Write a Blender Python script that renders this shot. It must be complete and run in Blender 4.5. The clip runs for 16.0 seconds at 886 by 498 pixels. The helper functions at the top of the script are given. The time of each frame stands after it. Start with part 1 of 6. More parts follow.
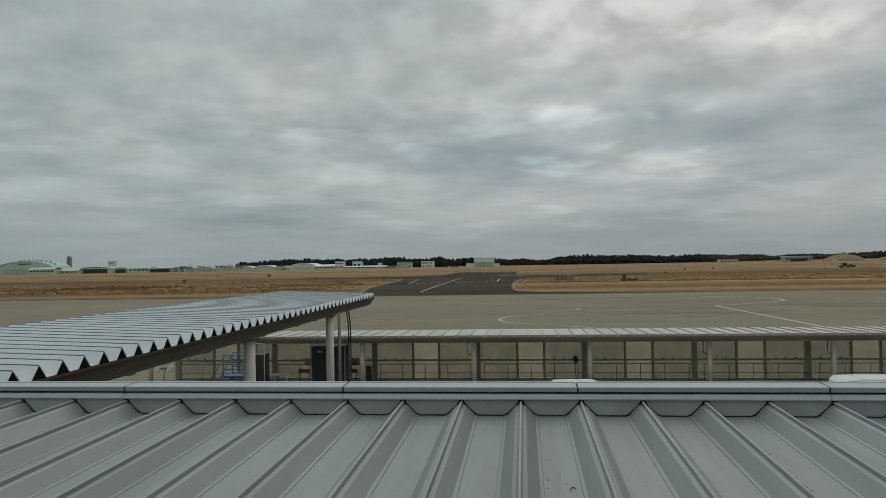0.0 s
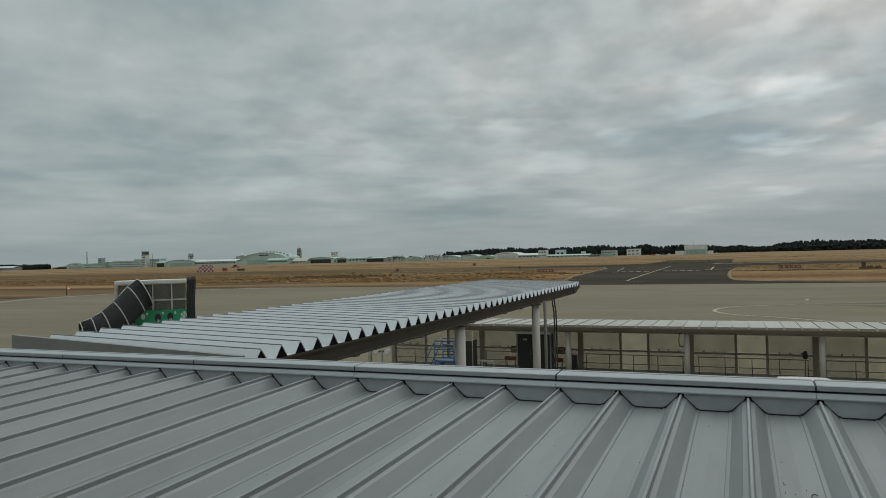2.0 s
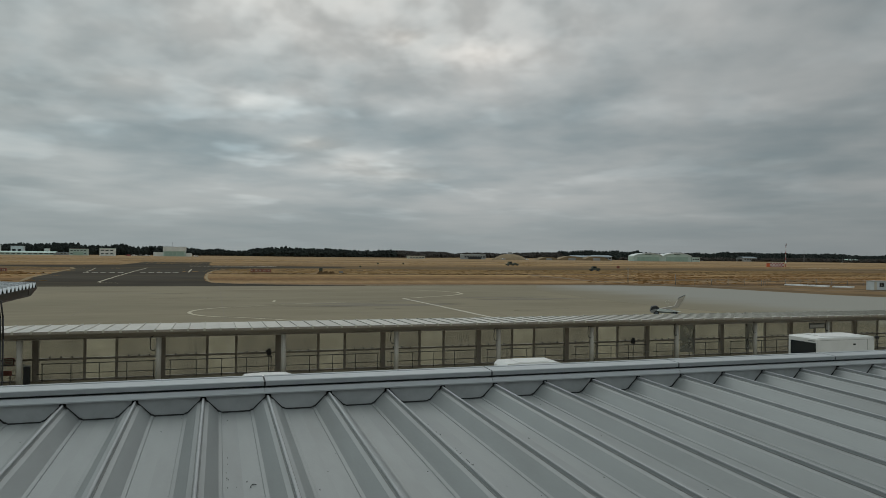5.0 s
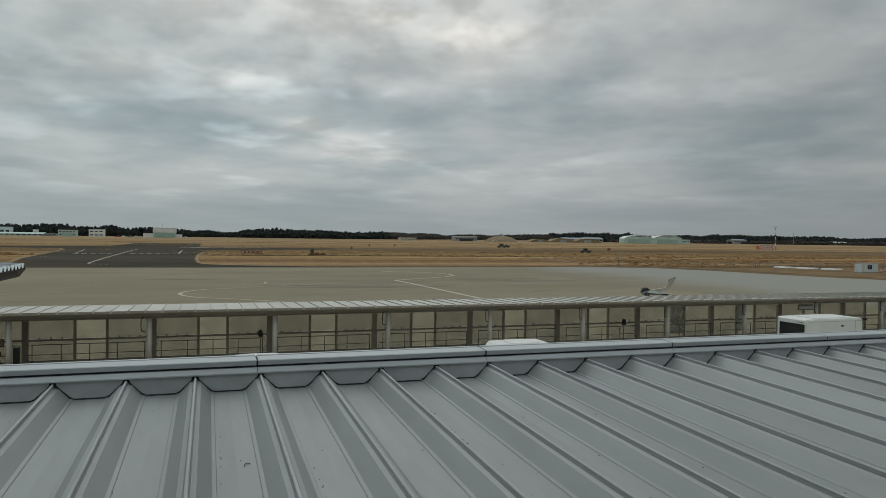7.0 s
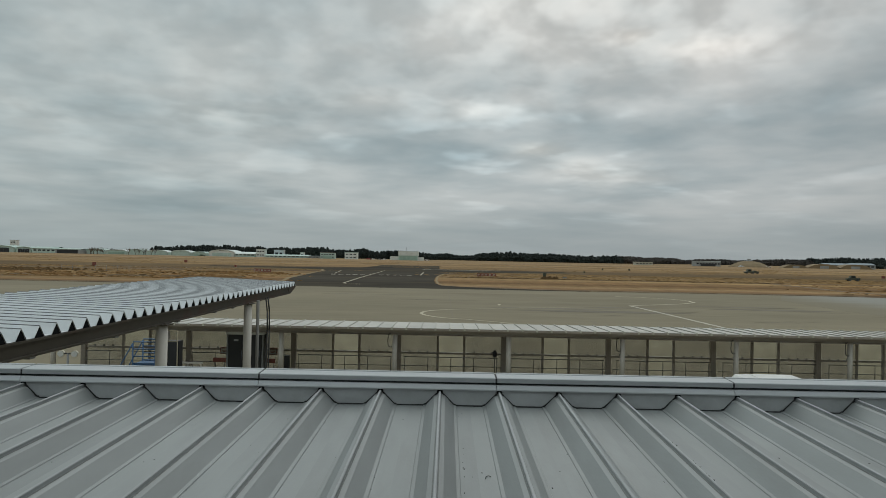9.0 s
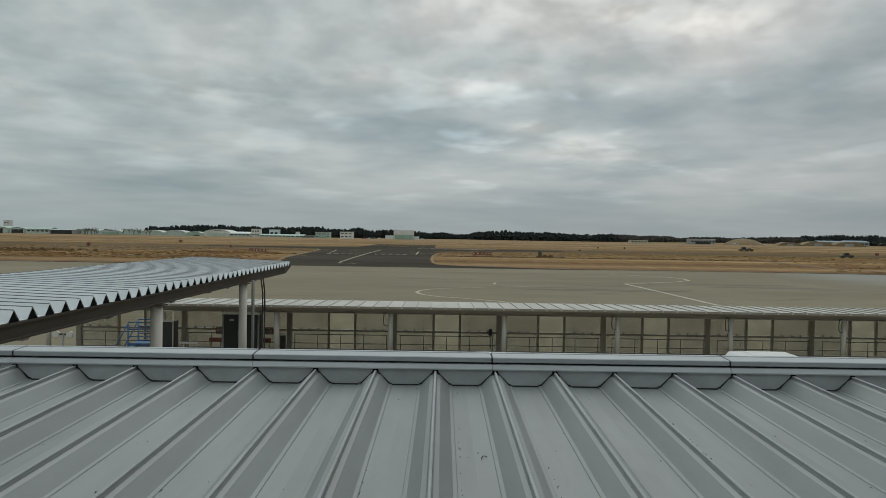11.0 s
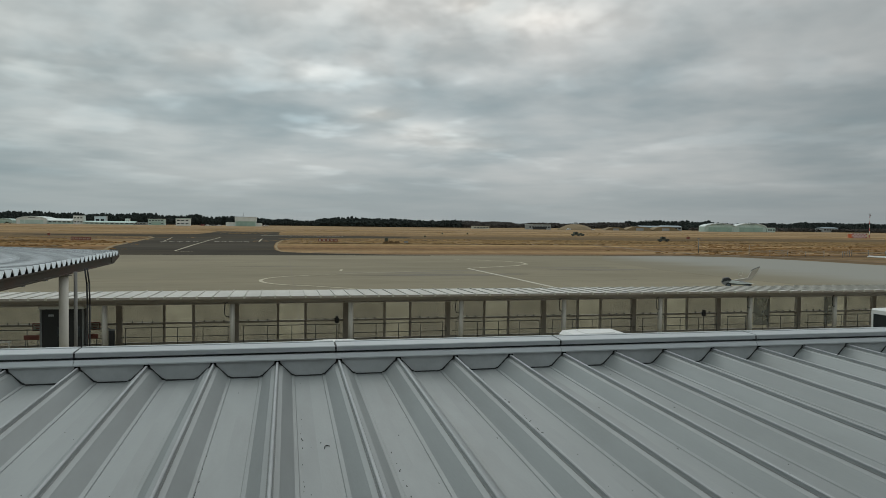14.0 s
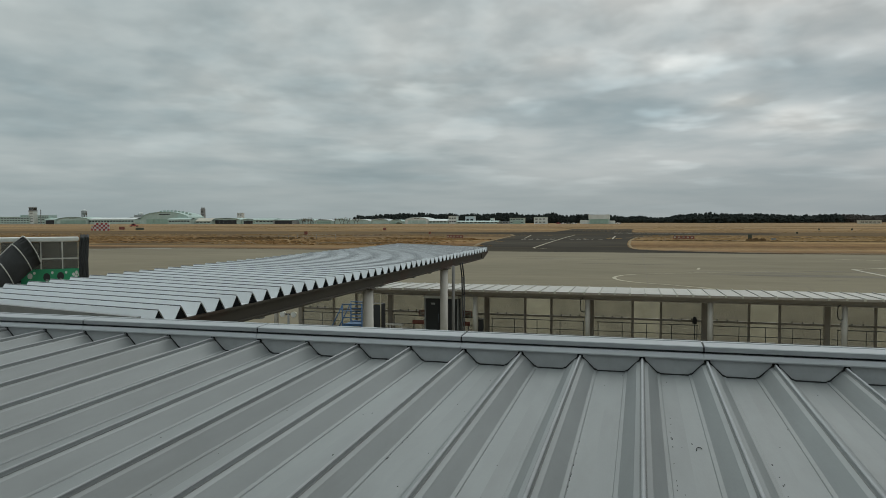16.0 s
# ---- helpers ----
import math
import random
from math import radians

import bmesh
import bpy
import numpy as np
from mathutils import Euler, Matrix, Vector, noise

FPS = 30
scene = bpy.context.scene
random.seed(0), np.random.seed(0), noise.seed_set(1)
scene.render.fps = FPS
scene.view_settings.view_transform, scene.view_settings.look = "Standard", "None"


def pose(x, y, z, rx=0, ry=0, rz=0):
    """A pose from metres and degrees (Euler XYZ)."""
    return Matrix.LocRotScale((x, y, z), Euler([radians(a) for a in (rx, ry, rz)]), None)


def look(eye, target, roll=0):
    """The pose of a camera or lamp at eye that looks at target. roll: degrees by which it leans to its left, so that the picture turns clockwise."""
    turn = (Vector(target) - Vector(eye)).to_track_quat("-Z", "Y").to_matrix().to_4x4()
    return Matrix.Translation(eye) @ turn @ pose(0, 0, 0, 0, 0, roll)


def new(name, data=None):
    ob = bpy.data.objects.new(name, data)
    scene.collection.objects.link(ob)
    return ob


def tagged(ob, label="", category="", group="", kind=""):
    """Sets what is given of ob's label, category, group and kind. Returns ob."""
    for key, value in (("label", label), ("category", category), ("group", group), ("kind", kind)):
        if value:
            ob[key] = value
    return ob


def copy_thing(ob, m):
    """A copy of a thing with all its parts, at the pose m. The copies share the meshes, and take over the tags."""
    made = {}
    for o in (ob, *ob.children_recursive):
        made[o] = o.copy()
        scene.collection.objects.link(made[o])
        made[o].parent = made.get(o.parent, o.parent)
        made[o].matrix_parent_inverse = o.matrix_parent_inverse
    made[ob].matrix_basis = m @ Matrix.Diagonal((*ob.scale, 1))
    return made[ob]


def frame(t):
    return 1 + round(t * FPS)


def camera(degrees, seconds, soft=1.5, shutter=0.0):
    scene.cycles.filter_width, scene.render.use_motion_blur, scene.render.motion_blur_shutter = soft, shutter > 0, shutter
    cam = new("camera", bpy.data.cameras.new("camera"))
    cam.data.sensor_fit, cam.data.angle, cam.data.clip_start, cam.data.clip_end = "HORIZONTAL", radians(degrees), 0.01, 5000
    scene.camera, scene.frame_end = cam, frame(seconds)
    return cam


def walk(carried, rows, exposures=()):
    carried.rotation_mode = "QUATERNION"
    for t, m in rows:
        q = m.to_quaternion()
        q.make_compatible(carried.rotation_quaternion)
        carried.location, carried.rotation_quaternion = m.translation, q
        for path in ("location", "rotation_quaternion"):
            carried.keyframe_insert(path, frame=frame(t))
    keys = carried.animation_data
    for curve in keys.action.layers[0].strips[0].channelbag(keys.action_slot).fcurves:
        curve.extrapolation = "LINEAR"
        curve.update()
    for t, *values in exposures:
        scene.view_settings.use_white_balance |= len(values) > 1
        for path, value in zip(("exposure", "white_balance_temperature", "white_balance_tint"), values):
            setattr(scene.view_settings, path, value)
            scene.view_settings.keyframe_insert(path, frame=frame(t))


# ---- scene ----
cam = camera(64.5, 16.0, soft=0.65)
PATH = [
    (0, (-0.491, 0.038, 6.801), (-2.638, 19.918, 7.19), -1.03),
    (0.5, (-0.531, 0.018, 6.8), (-5.926, 19.274, 7.1), -1.02),
    (1, (-0.557, 0.001, 6.801), (-7.788, 18.647, 6.979), -1.14),
    (1.5, (-0.566, 0.011, 6.797), (-8.621, 18.317, 6.905), -1.37),
    (2, (-0.557, 0.003, 6.8), (-8.248, 18.464, 6.995), -1.52),
    (2.5, (-0.541, 0.014, 6.801), (-6.744, 19.024, 7.169), -1.48),
    (3, (-0.503, 0.005, 6.808), (-4.503, 19.593, 7.38), -1.31),
    (3.5, (-0.475, 0.009, 6.808), (-1.634, 19.964, 7.468), -0.81),
    (4, (-0.462, 0.016, 6.813), (1.433, 19.918, 7.375), -0.28),
    (4.5, (-0.441, 0.057, 6.803), (3.87, 19.582, 7.224), 0.24),
    (5, (-0.438, 0.09, 6.794), (5.771, 19.101, 6.944), 0.68),
    (5.2, (-0.441, 0.079, 6.798), (6.417, 18.866, 6.841), 0.83),
    (5.72, (-0.44, 0.099, 6.79), (7.56, 18.428, 6.597), 1.08),
    (6.25, (-0.438, 0.129, 6.778), (7.545, 18.464, 6.44), 1.05),
    (6.78, (-0.441, 0.148, 6.768), (6.641, 18.848, 6.383), 0.89),
    (7.3, (-0.454, 0.133, 6.771), (5.074, 19.351, 6.437), 0.74),
    (7.5, (-0.466, 0.111, 6.783), (4.361, 19.517, 6.46), 0.76),
    (8, (-0.482, 0.08, 6.786), (2.611, 19.839, 6.587), 0.61),
    (8.5, (-0.489, 0.054, 6.794), (1.069, 19.993, 6.774), 0.45),
    (8.7, (-0.491, 0.076, 6.772), (0.452, 20.054, 6.875), 0.89),
    (9.22, (-0.501, 0.081, 6.76), (-1.267, 20.065, 6.974), 1.10),
    (9.75, (-0.511, 0.085, 6.758), (-2.651, 19.97, 6.878), 1.05),
    (10.28, (-0.513, 0.098, 6.761), (-2.925, 19.952, 6.676), 0.92),
    (10.8, (-0.499, 0.13, 6.761), (-1.317, 20.11, 6.456), 0.88),
    (11, (-0.492, 0.144, 6.761), (-0.358, 20.14, 6.367), 0.91),
    (11.5, (-0.466, 0.189, 6.755), (2.429, 19.97, 6.189), 0.97),
    (12, (-0.465, 0.19, 6.757), (5.092, 19.389, 6.037), 1.25),
    (12.5, (-0.454, 0.136, 6.773), (6.68, 18.804, 5.991), 1.50),
    (13, (-0.444, 0.115, 6.775), (7.099, 18.622, 6.002), 1.53),
    (13.5, (-0.443, 0.18, 6.76), (6.226, 19.02, 6.004), 1.16),
    (14, (-0.462, 0.133, 6.773), (3.992, 19.617, 6.05), 0.72),
    (14.5, (-0.49, 0.086, 6.78), (0.88, 20.028, 6.113), 0.44),
    (15, (-0.516, 0.103, 6.773), (-2.612, 19.981, 6.09), 0.17),
    (15.5, (-0.544, 0.072, 6.774), (-5.172, 19.513, 5.996), -0.01),
    (16, (-0.56, 0.064, 6.767), (-5.851, 19.333, 5.92), -0.15),
]
walk(cam, [(t, look(eye, target, roll)) for t, eye, target, roll in PATH],
     [(0.0, -0.10), (1.5, -0.05), (3.5, -0.13), (5.0, -0.15), (8.0, 0.05), (11.0, 0.03), (13.0, 0.12), (14.5, 0.07), (16.0, 0.05)])

# ---- world, sun and exposure ----
SUN_AZ, SUN_EL = radians(8.0), radians(62.0)      # azimuth to the left of +y
SKY_AZ = -SUN_AZ


def make_world():
    w = bpy.data.worlds.new("overcast_sky")
    w.use_nodes = True
    nt = w.node_tree
    nd, lk = nt.nodes, nt.links
    nd.clear()

    def math_(op, a, b=None, c=None, clamp=False):
        node = nd.new("ShaderNodeMath")
        node.operation, node.use_clamp = op, clamp
        for i, v in enumerate((a, b, c)):
            if v is None:
                continue
            if isinstance(v, (int, float)):
                node.inputs[i].default_value = v
            else:
                lk.new(v, node.inputs[i])
        return node.outputs[0]

    def ramp(fac, lo, hi, a, b):
        node = nd.new("ShaderNodeMapRange")
        node.interpolation_type = "SMOOTHSTEP"
        lk.new(fac, node.inputs[0])
        for i, v in enumerate((lo, hi, a, b)):
            node.inputs[i + 1].default_value = v
        return node.outputs[0]

    tc = nd.new("ShaderNodeTexCoord")
    sep = nd.new("ShaderNodeSeparateXYZ")
    lk.new(tc.outputs["Generated"], sep.inputs[0])
    X, Y, Z = sep.outputs
    h = math_("ADD", math_("MAXIMUM", Z, 0.0), 0.24)
    # the layer lies in long rolls across the line of sight
    px, py = math_("MULTIPLY", math_("ARCTAN2", X, Y), 2.0), math_("DIVIDE", 1.0, h)

    def noise_at(sx, sy, off, scale, detail, rough, distort):
        comb = nd.new("ShaderNodeCombineXYZ")
        lk.new(math_("MULTIPLY_ADD", px, sx, off), comb.inputs[0])
        lk.new(math_("MULTIPLY_ADD", py, sy, off * 0.37), comb.inputs[1])
        comb.inputs[2].default_value = off
        t = nd.new("ShaderNodeTexNoise")
        t.inputs["Scale"].default_value = scale
        t.inputs["Detail"].default_value = detail
        t.inputs["Roughness"].default_value = rough
        t.inputs["Distortion"].default_value = distort
        lk.new(comb.outputs[0], t.inputs["Vector"])
        return t.outputs["Fac"]

    broad = noise_at(0.75, 0.9, 3.1, 1.6, 2.0, 0.45, 0.15)
    mid = noise_at(0.8, 0.9, 7.7, 3.8, 3.0, 0.5, 0.15)
    fine = noise_at(0.8, 0.9, 1.3, 9.5, 4.0, 0.5, 0.1)
    cloud = math_("ADD", math_("MULTIPLY", broad, 0.46), math_("ADD", math_("MULTIPLY", mid, 0.39), math_("MULTIPLY", fine, 0.15)))
    cloud = ramp(cloud, 0.26, 0.745, 0.0, 1.0)
    # the layer evens out into haze towards the horizon
    near = ramp(Z, 0.0, 0.10, 0.3, 1.0)
    cloud = math_("ADD", math_("MULTIPLY", math_("SUBTRACT", cloud, 0.42), near), 0.42)
    # thin bright gaps in the cloud
    gap = ramp(noise_at(0.85, 0.85, 12.4, 4.2, 3.0, 0.5, 0.15), 0.52, 0.70, 0.0, 1.0)

    # glow of the hidden sun through the layer
    def lobe(az, el, wide, high):
        a = math_("SUBTRACT", math_("ARCTAN2", X, Y), az)
        e = math_("SUBTRACT", math_("ARCSINE", Z), el)
        q = math_("ADD", math_("POWER", math_("DIVIDE", a, wide), 2.0), math_("POWER", math_("DIVIDE", e, high), 2.0))
        return math_("EXPONENT", math_("MULTIPLY", q, -1.0))

    glow = lobe(radians(7.0), radians(8.5), radians(17), radians(5.5))
    high = lobe(SKY_AZ, SUN_EL, radians(48), radians(20))
    upper = math_("ADD", ramp(Z, 0.30, 0.62, 1.0, 1.8), math_("MULTIPLY", high, 0.3))

    mix = nd.new("ShaderNodeMix")
    mix.data_type = "RGBA"
    lk.new(cloud, mix.inputs["Factor"])
    mix.inputs["A"].default_value = (0.230, 0.287, 0.306, 1)
    mix.inputs["B"].default_value = (0.486, 0.510, 0.503, 1)
    lit = math_("ADD", 1.0, math_("ADD", math_("MULTIPLY", math_("MULTIPLY", gap, near), math_("MULTIPLY_ADD", glow, 0.42, 0.12)), math_("MULTIPLY", glow, 0.13)))
    breaks = None
    for az, el, wide, tall, amount in ((7.4, 8.7, 2.4, 0.6, 0.52), (13.5, 6.6, 4.5, 1.0, 0.34), (10.5, 7.6, 3.0, 0.8, 0.22), (21.0, 16.0, 5.5, 1.1, 0.30), (15.0, 17.2, 2.0, 0.6, 0.30),
                                       (-17.0, 10.3, 5.0, 1.1, 0.20), (-21.0, 5.4, 6.0, 0.7, 0.14), (3.0, 11.6, 4.0, 0.8, 0.2), (-8.0, 12.5, 4.0, 0.8, 0.16), (42.5, 7.0, 3.5, 0.6, 0.2), (-33.0, 9.5, 5.0, 1.3, 0.12), (-22.0, 13.0, 24.0, 8.0, 0.15), (14.0, 15.0, 14.0, 5.0, 0.10), (14.0, 24.0, 22.0, 8.5, 0.5)):
        one = math_("MULTIPLY", lobe(radians(az), radians(el), radians(wide), radians(tall)), amount)
        breaks = one if breaks is None else math_("ADD", breaks, one)
    ragged = ramp(noise_at(0.9, 0.9, 5.5, 6.0, 3.0, 0.5, 0.15), 0.36, 0.64, 0.2, 1.35)
    lit = math_("ADD", lit, math_("MULTIPLY", breaks, ragged))
    low = ramp(Z, 0.0, 0.12, 0.89, 1.0)
    lit = math_("MULTIPLY", math_("MULTIPLY", math_("MULTIPLY", lit, upper), low), ramp(X, 0.4, 0.85, 1.0, 0.78))

    sky = nd.new("ShaderNodeTexSky")
    sky.sky_type, sky.sun_disc = "NISHITA", False
    sky.sun_elevation, sky.sun_rotation = SUN_EL, -SUN_AZ
    tint = nd.new("ShaderNodeMix")
    tint.data_type = "RGBA"
    tint.inputs["Factor"].default_value = 0.0015
    lk.new(mix.outputs["Result"], tint.inputs["A"])
    lk.new(sky.outputs[0], tint.inputs["B"])
    side = nd.new("ShaderNodeMix")
    side.data_type = "RGBA"
    lk.new(ramp(X, -0.75, 0.45, 0.0, 1.0), side.inputs["Factor"])
    side.inputs["A"].default_value = (0.955, 1.0, 1.0, 1)
    side.inputs["B"].default_value = (1.012, 1.0, 1.0, 1)
    tinted = nd.new("ShaderNodeMix")
    tinted.data_type, tinted.blend_type = "RGBA", "MULTIPLY"
    tinted.inputs["Factor"].default_value = 1.0
    lk.new(tint.outputs["Result"], tinted.inputs["A"])
    lk.new(side.outputs["Result"], tinted.inputs["B"])
    bg = nd.new("ShaderNodeBackground")
    # thin cloud lets warmer light through
    warm = nd.new("ShaderNodeMix")
    warm.data_type, warm.blend_type = "RGBA", "MULTIPLY"
    lk.new(math_("MULTIPLY", breaks, 1.0, clamp=True), warm.inputs["Factor"])
    lk.new(tinted.outputs["Result"], warm.inputs["A"])
    warm.inputs["B"].default_value = (1.15, 1.0, 0.90, 1)
    lk.new(warm.outputs["Result"], bg.inputs["Color"])
    lk.new(lit, bg.inputs["Strength"])
    out = nd.new("ShaderNodeOutputWorld")
    lk.new(bg.outputs[0], out.inputs["Surface"])
    scene.world = w


make_world()
sun = new("sun", bpy.data.lights.new("sun", "SUN"))
sun.data.energy, sun.data.angle, sun.data.color = 0.5, radians(60), (1.0, 0.96, 0.9)
sun.rotation_euler = (radians(90) - SUN_EL, 0, SUN_AZ + radians(180))


# ---- materials ----
def mat(name, col, rough=0.6, metal=0.0, var=0.15, scale=1.5, stretch=(1, 1, 1), bump=0.0, bscale=30.0, dirt=None, dirt_amount=0.0, spec=0.5, island=False):
    """A surface with broad stains, fine grain, a little tone of its own for each piece, and fine relief."""
    m = bpy.data.materials.new(name)
    m.use_nodes = True
    nt = m.node_tree
    nd, lk = nt.nodes, nt.links
    p = nd["Principled BSDF"]
    p.inputs["Roughness"].default_value = rough
    p.inputs["Metallic"].default_value = metal
    p.inputs["Specular IOR Level"].default_value = spec
    tc = nd.new("ShaderNodeTexCoord")
    mp = nd.new("ShaderNodeMapping")
    mp.inputs["Scale"].default_value = stretch
    lk.new(tc.outputs["Object"], mp.inputs[0])
    info = nd.new("ShaderNodeObjectInfo")
    shift = nd.new("ShaderNodeVectorMath")
    shift.operation = "ADD"
    lk.new(mp.outputs[0], shift.inputs[0])
    big = nd.new("ShaderNodeVectorMath")
    big.operation = "SCALE"
    big.inputs[3].default_value = 37.0
    lk.new(info.outputs["Random"], big.inputs[0])
    lk.new(big.outputs[0], shift.inputs[1])
    a, b = nd.new("ShaderNodeTexNoise"), nd.new("ShaderNodeTexNoise")
    for t, s, d in ((a, scale, 5.0), (b, scale * 11, 3.0)):
        t.inputs["Scale"].default_value, t.inputs["Detail"].default_value = s, d
        lk.new(shift.outputs[0], t.inputs["Vector"])
    add = nd.new("ShaderNodeMath")
    add.operation = "MULTIPLY_ADD"
    lk.new(b.outputs["Fac"], add.inputs[0])
    add.inputs[1].default_value = 0.45
    lk.new(a.outputs["Fac"], add.inputs[2])
    own = nd.new("ShaderNodeMath")
    own.operation = "MULTIPLY_ADD"
    if island:
        geo = nd.new("ShaderNodeNewGeometry")
        lk.new(geo.outputs["Random Per Island"], own.inputs[0])
        own.inputs[1].default_value = 0.6
    else:
        lk.new(info.outputs["Random"], own.inputs[0])
        own.inputs[1].default_value = 0.22
    lk.new(add.outputs[0], own.inputs[2])
    rng = nd.new("ShaderNodeMapRange")
    lk.new(own.outputs[0], rng.inputs[0])
    rng.inputs[1].default_value, rng.inputs[2].default_value = 0.45, 1.25 if island else 1.05
    rng.inputs[3].default_value, rng.inputs[4].default_value = 1 - var, 1 + var
    tone = nd.new("ShaderNodeVectorMath")
    tone.operation = "SCALE"
    tone.inputs[0].default_value = col
    lk.new(rng.outputs[0], tone.inputs[3])
    colour = tone.outputs[0]
    if dirt:
        c = nd.new("ShaderNodeTexNoise")
        c.inputs["Scale"].default_value, c.inputs["Detail"].default_value, c.inputs["Roughness"].default_value = scale * 1.7, 8.0, 0.7
        lk.new(shift.outputs[0], c.inputs["Vector"])
        r2 = nd.new("ShaderNodeMapRange")
        lk.new(c.outputs["Fac"], r2.inputs[0])
        r2.inputs[1].default_value, r2.inputs[2].default_value = 0.5, 0.75
        r2.inputs[3].default_value, r2.inputs[4].default_value = 0.0, dirt_amount
        mx = nd.new("ShaderNodeMix")
        mx.data_type = "RGBA"
        lk.new(r2.outputs[0], mx.inputs["Factor"])
        lk.new(colour, mx.inputs["A"])
        mx.inputs["B"].default_value = (*dirt, 1)
        colour = mx.outputs["Result"]
    lk.new(colour, p.inputs["Base Color"])
    if bump:
        bn = nd.new("ShaderNodeTexNoise")
        bn.inputs["Scale"].default_value, bn.inputs["Detail"].default_value = bscale, 4.0
        lk.new(shift.outputs[0], bn.inputs["Vector"])
        bp = nd.new("ShaderNodeBump")
        bp.inputs["Strength"].default_value, bp.inputs["Distance"].default_value = bump, 0.02
        lk.new(bn.outputs["Fac"], bp.inputs["Height"])
        lk.new(bp.outputs[0], p.inputs["Normal"])
    return m


def film_glass(name, col, clear):
    """Glazing with a dusty film: partly clear, partly matt."""
    m = bpy.data.materials.new(name)
    m.use_nodes = True
    nd, lk = m.node_tree.nodes, m.node_tree.links
    p = nd["Principled BSDF"]
    p.inputs["Base Color"].default_value = (*col, 1)
    p.inputs["Roughness"].default_value = 0.25
    tr = nd.new("ShaderNodeBsdfTransparent")
    tr.inputs[0].default_value = (0.97, 0.975, 0.95, 1)
    no = nd.new("ShaderNodeTexNoise")
    no.inputs["Scale"].default_value, no.inputs["Detail"].default_value = 1.3, 5.0
    tc = nd.new("ShaderNodeTexCoord")
    lk.new(tc.outputs["Object"], no.inputs["Vector"])
    rg = nd.new("ShaderNodeMapRange")
    lk.new(no.outputs["Fac"], rg.inputs[0])
    rg.inputs[1].default_value, rg.inputs[2].default_value = 0.3, 0.7
    rg.inputs[3].default_value, rg.inputs[4].default_value = 1 - clear - 0.08, 1 - clear + 0.08
    mx = nd.new("ShaderNodeMixShader")
    lk.new(rg.outputs[0], mx.inputs[0])
    lk.new(tr.outputs[0], mx.inputs[1])
    lk.new(p.outputs[0], mx.inputs[2])
    lk.new(mx.outputs[0], nd["Material Output"].inputs["Surface"])
    return m


def pale_concrete(name, bay_tone, pale_tone, x0, x1):
    """Paler concrete that gives way to the darker bays over some metres of x."""
    m = bpy.data.materials.new(name)
    m.use_nodes = True
    nd, lk = m.node_tree.nodes, m.node_tree.links
    p = nd["Principled BSDF"]
    p.inputs["Roughness"].default_value, p.inputs["Specular IOR Level"].default_value = 0.8, 0.1
    tc, sep = nd.new("ShaderNodeTexCoord"), nd.new("ShaderNodeSeparateXYZ")
    lk.new(tc.outputs["Object"], sep.inputs[0])
    mp = nd.new("ShaderNodeMapping")
    mp.inputs["Scale"].default_value = (0.35, 1, 1)
    lk.new(tc.outputs["Object"], mp.inputs[0])
    no = nd.new("ShaderNodeTexNoise")
    no.inputs["Scale"].default_value, no.inputs["Detail"].default_value = 0.09, 6.0
    lk.new(mp.outputs[0], no.inputs["Vector"])
    sh = nd.new("ShaderNodeMath")
    sh.operation = "MULTIPLY_ADD"
    lk.new(no.outputs["Fac"], sh.inputs[0])
    sh.inputs[1].default_value = 26.0
    lk.new(sep.outputs[0], sh.inputs[2])
    rg = nd.new("ShaderNodeMapRange")
    rg.interpolation_type = "SMOOTHSTEP"
    lk.new(sh.outputs[0], rg.inputs[0])
    rg.inputs[1].default_value, rg.inputs[2].default_value = x0 + 13, x1 + 13
    mx = nd.new("ShaderNodeMix")
    mx.data_type = "RGBA"
    lk.new(rg.outputs[0], mx.inputs["Factor"])
    mx.inputs["A"].default_value, mx.inputs["B"].default_value = (*bay_tone, 1), (*pale_tone, 1)
    lk.new(mx.outputs["Result"], p.inputs["Base Color"])
    return m


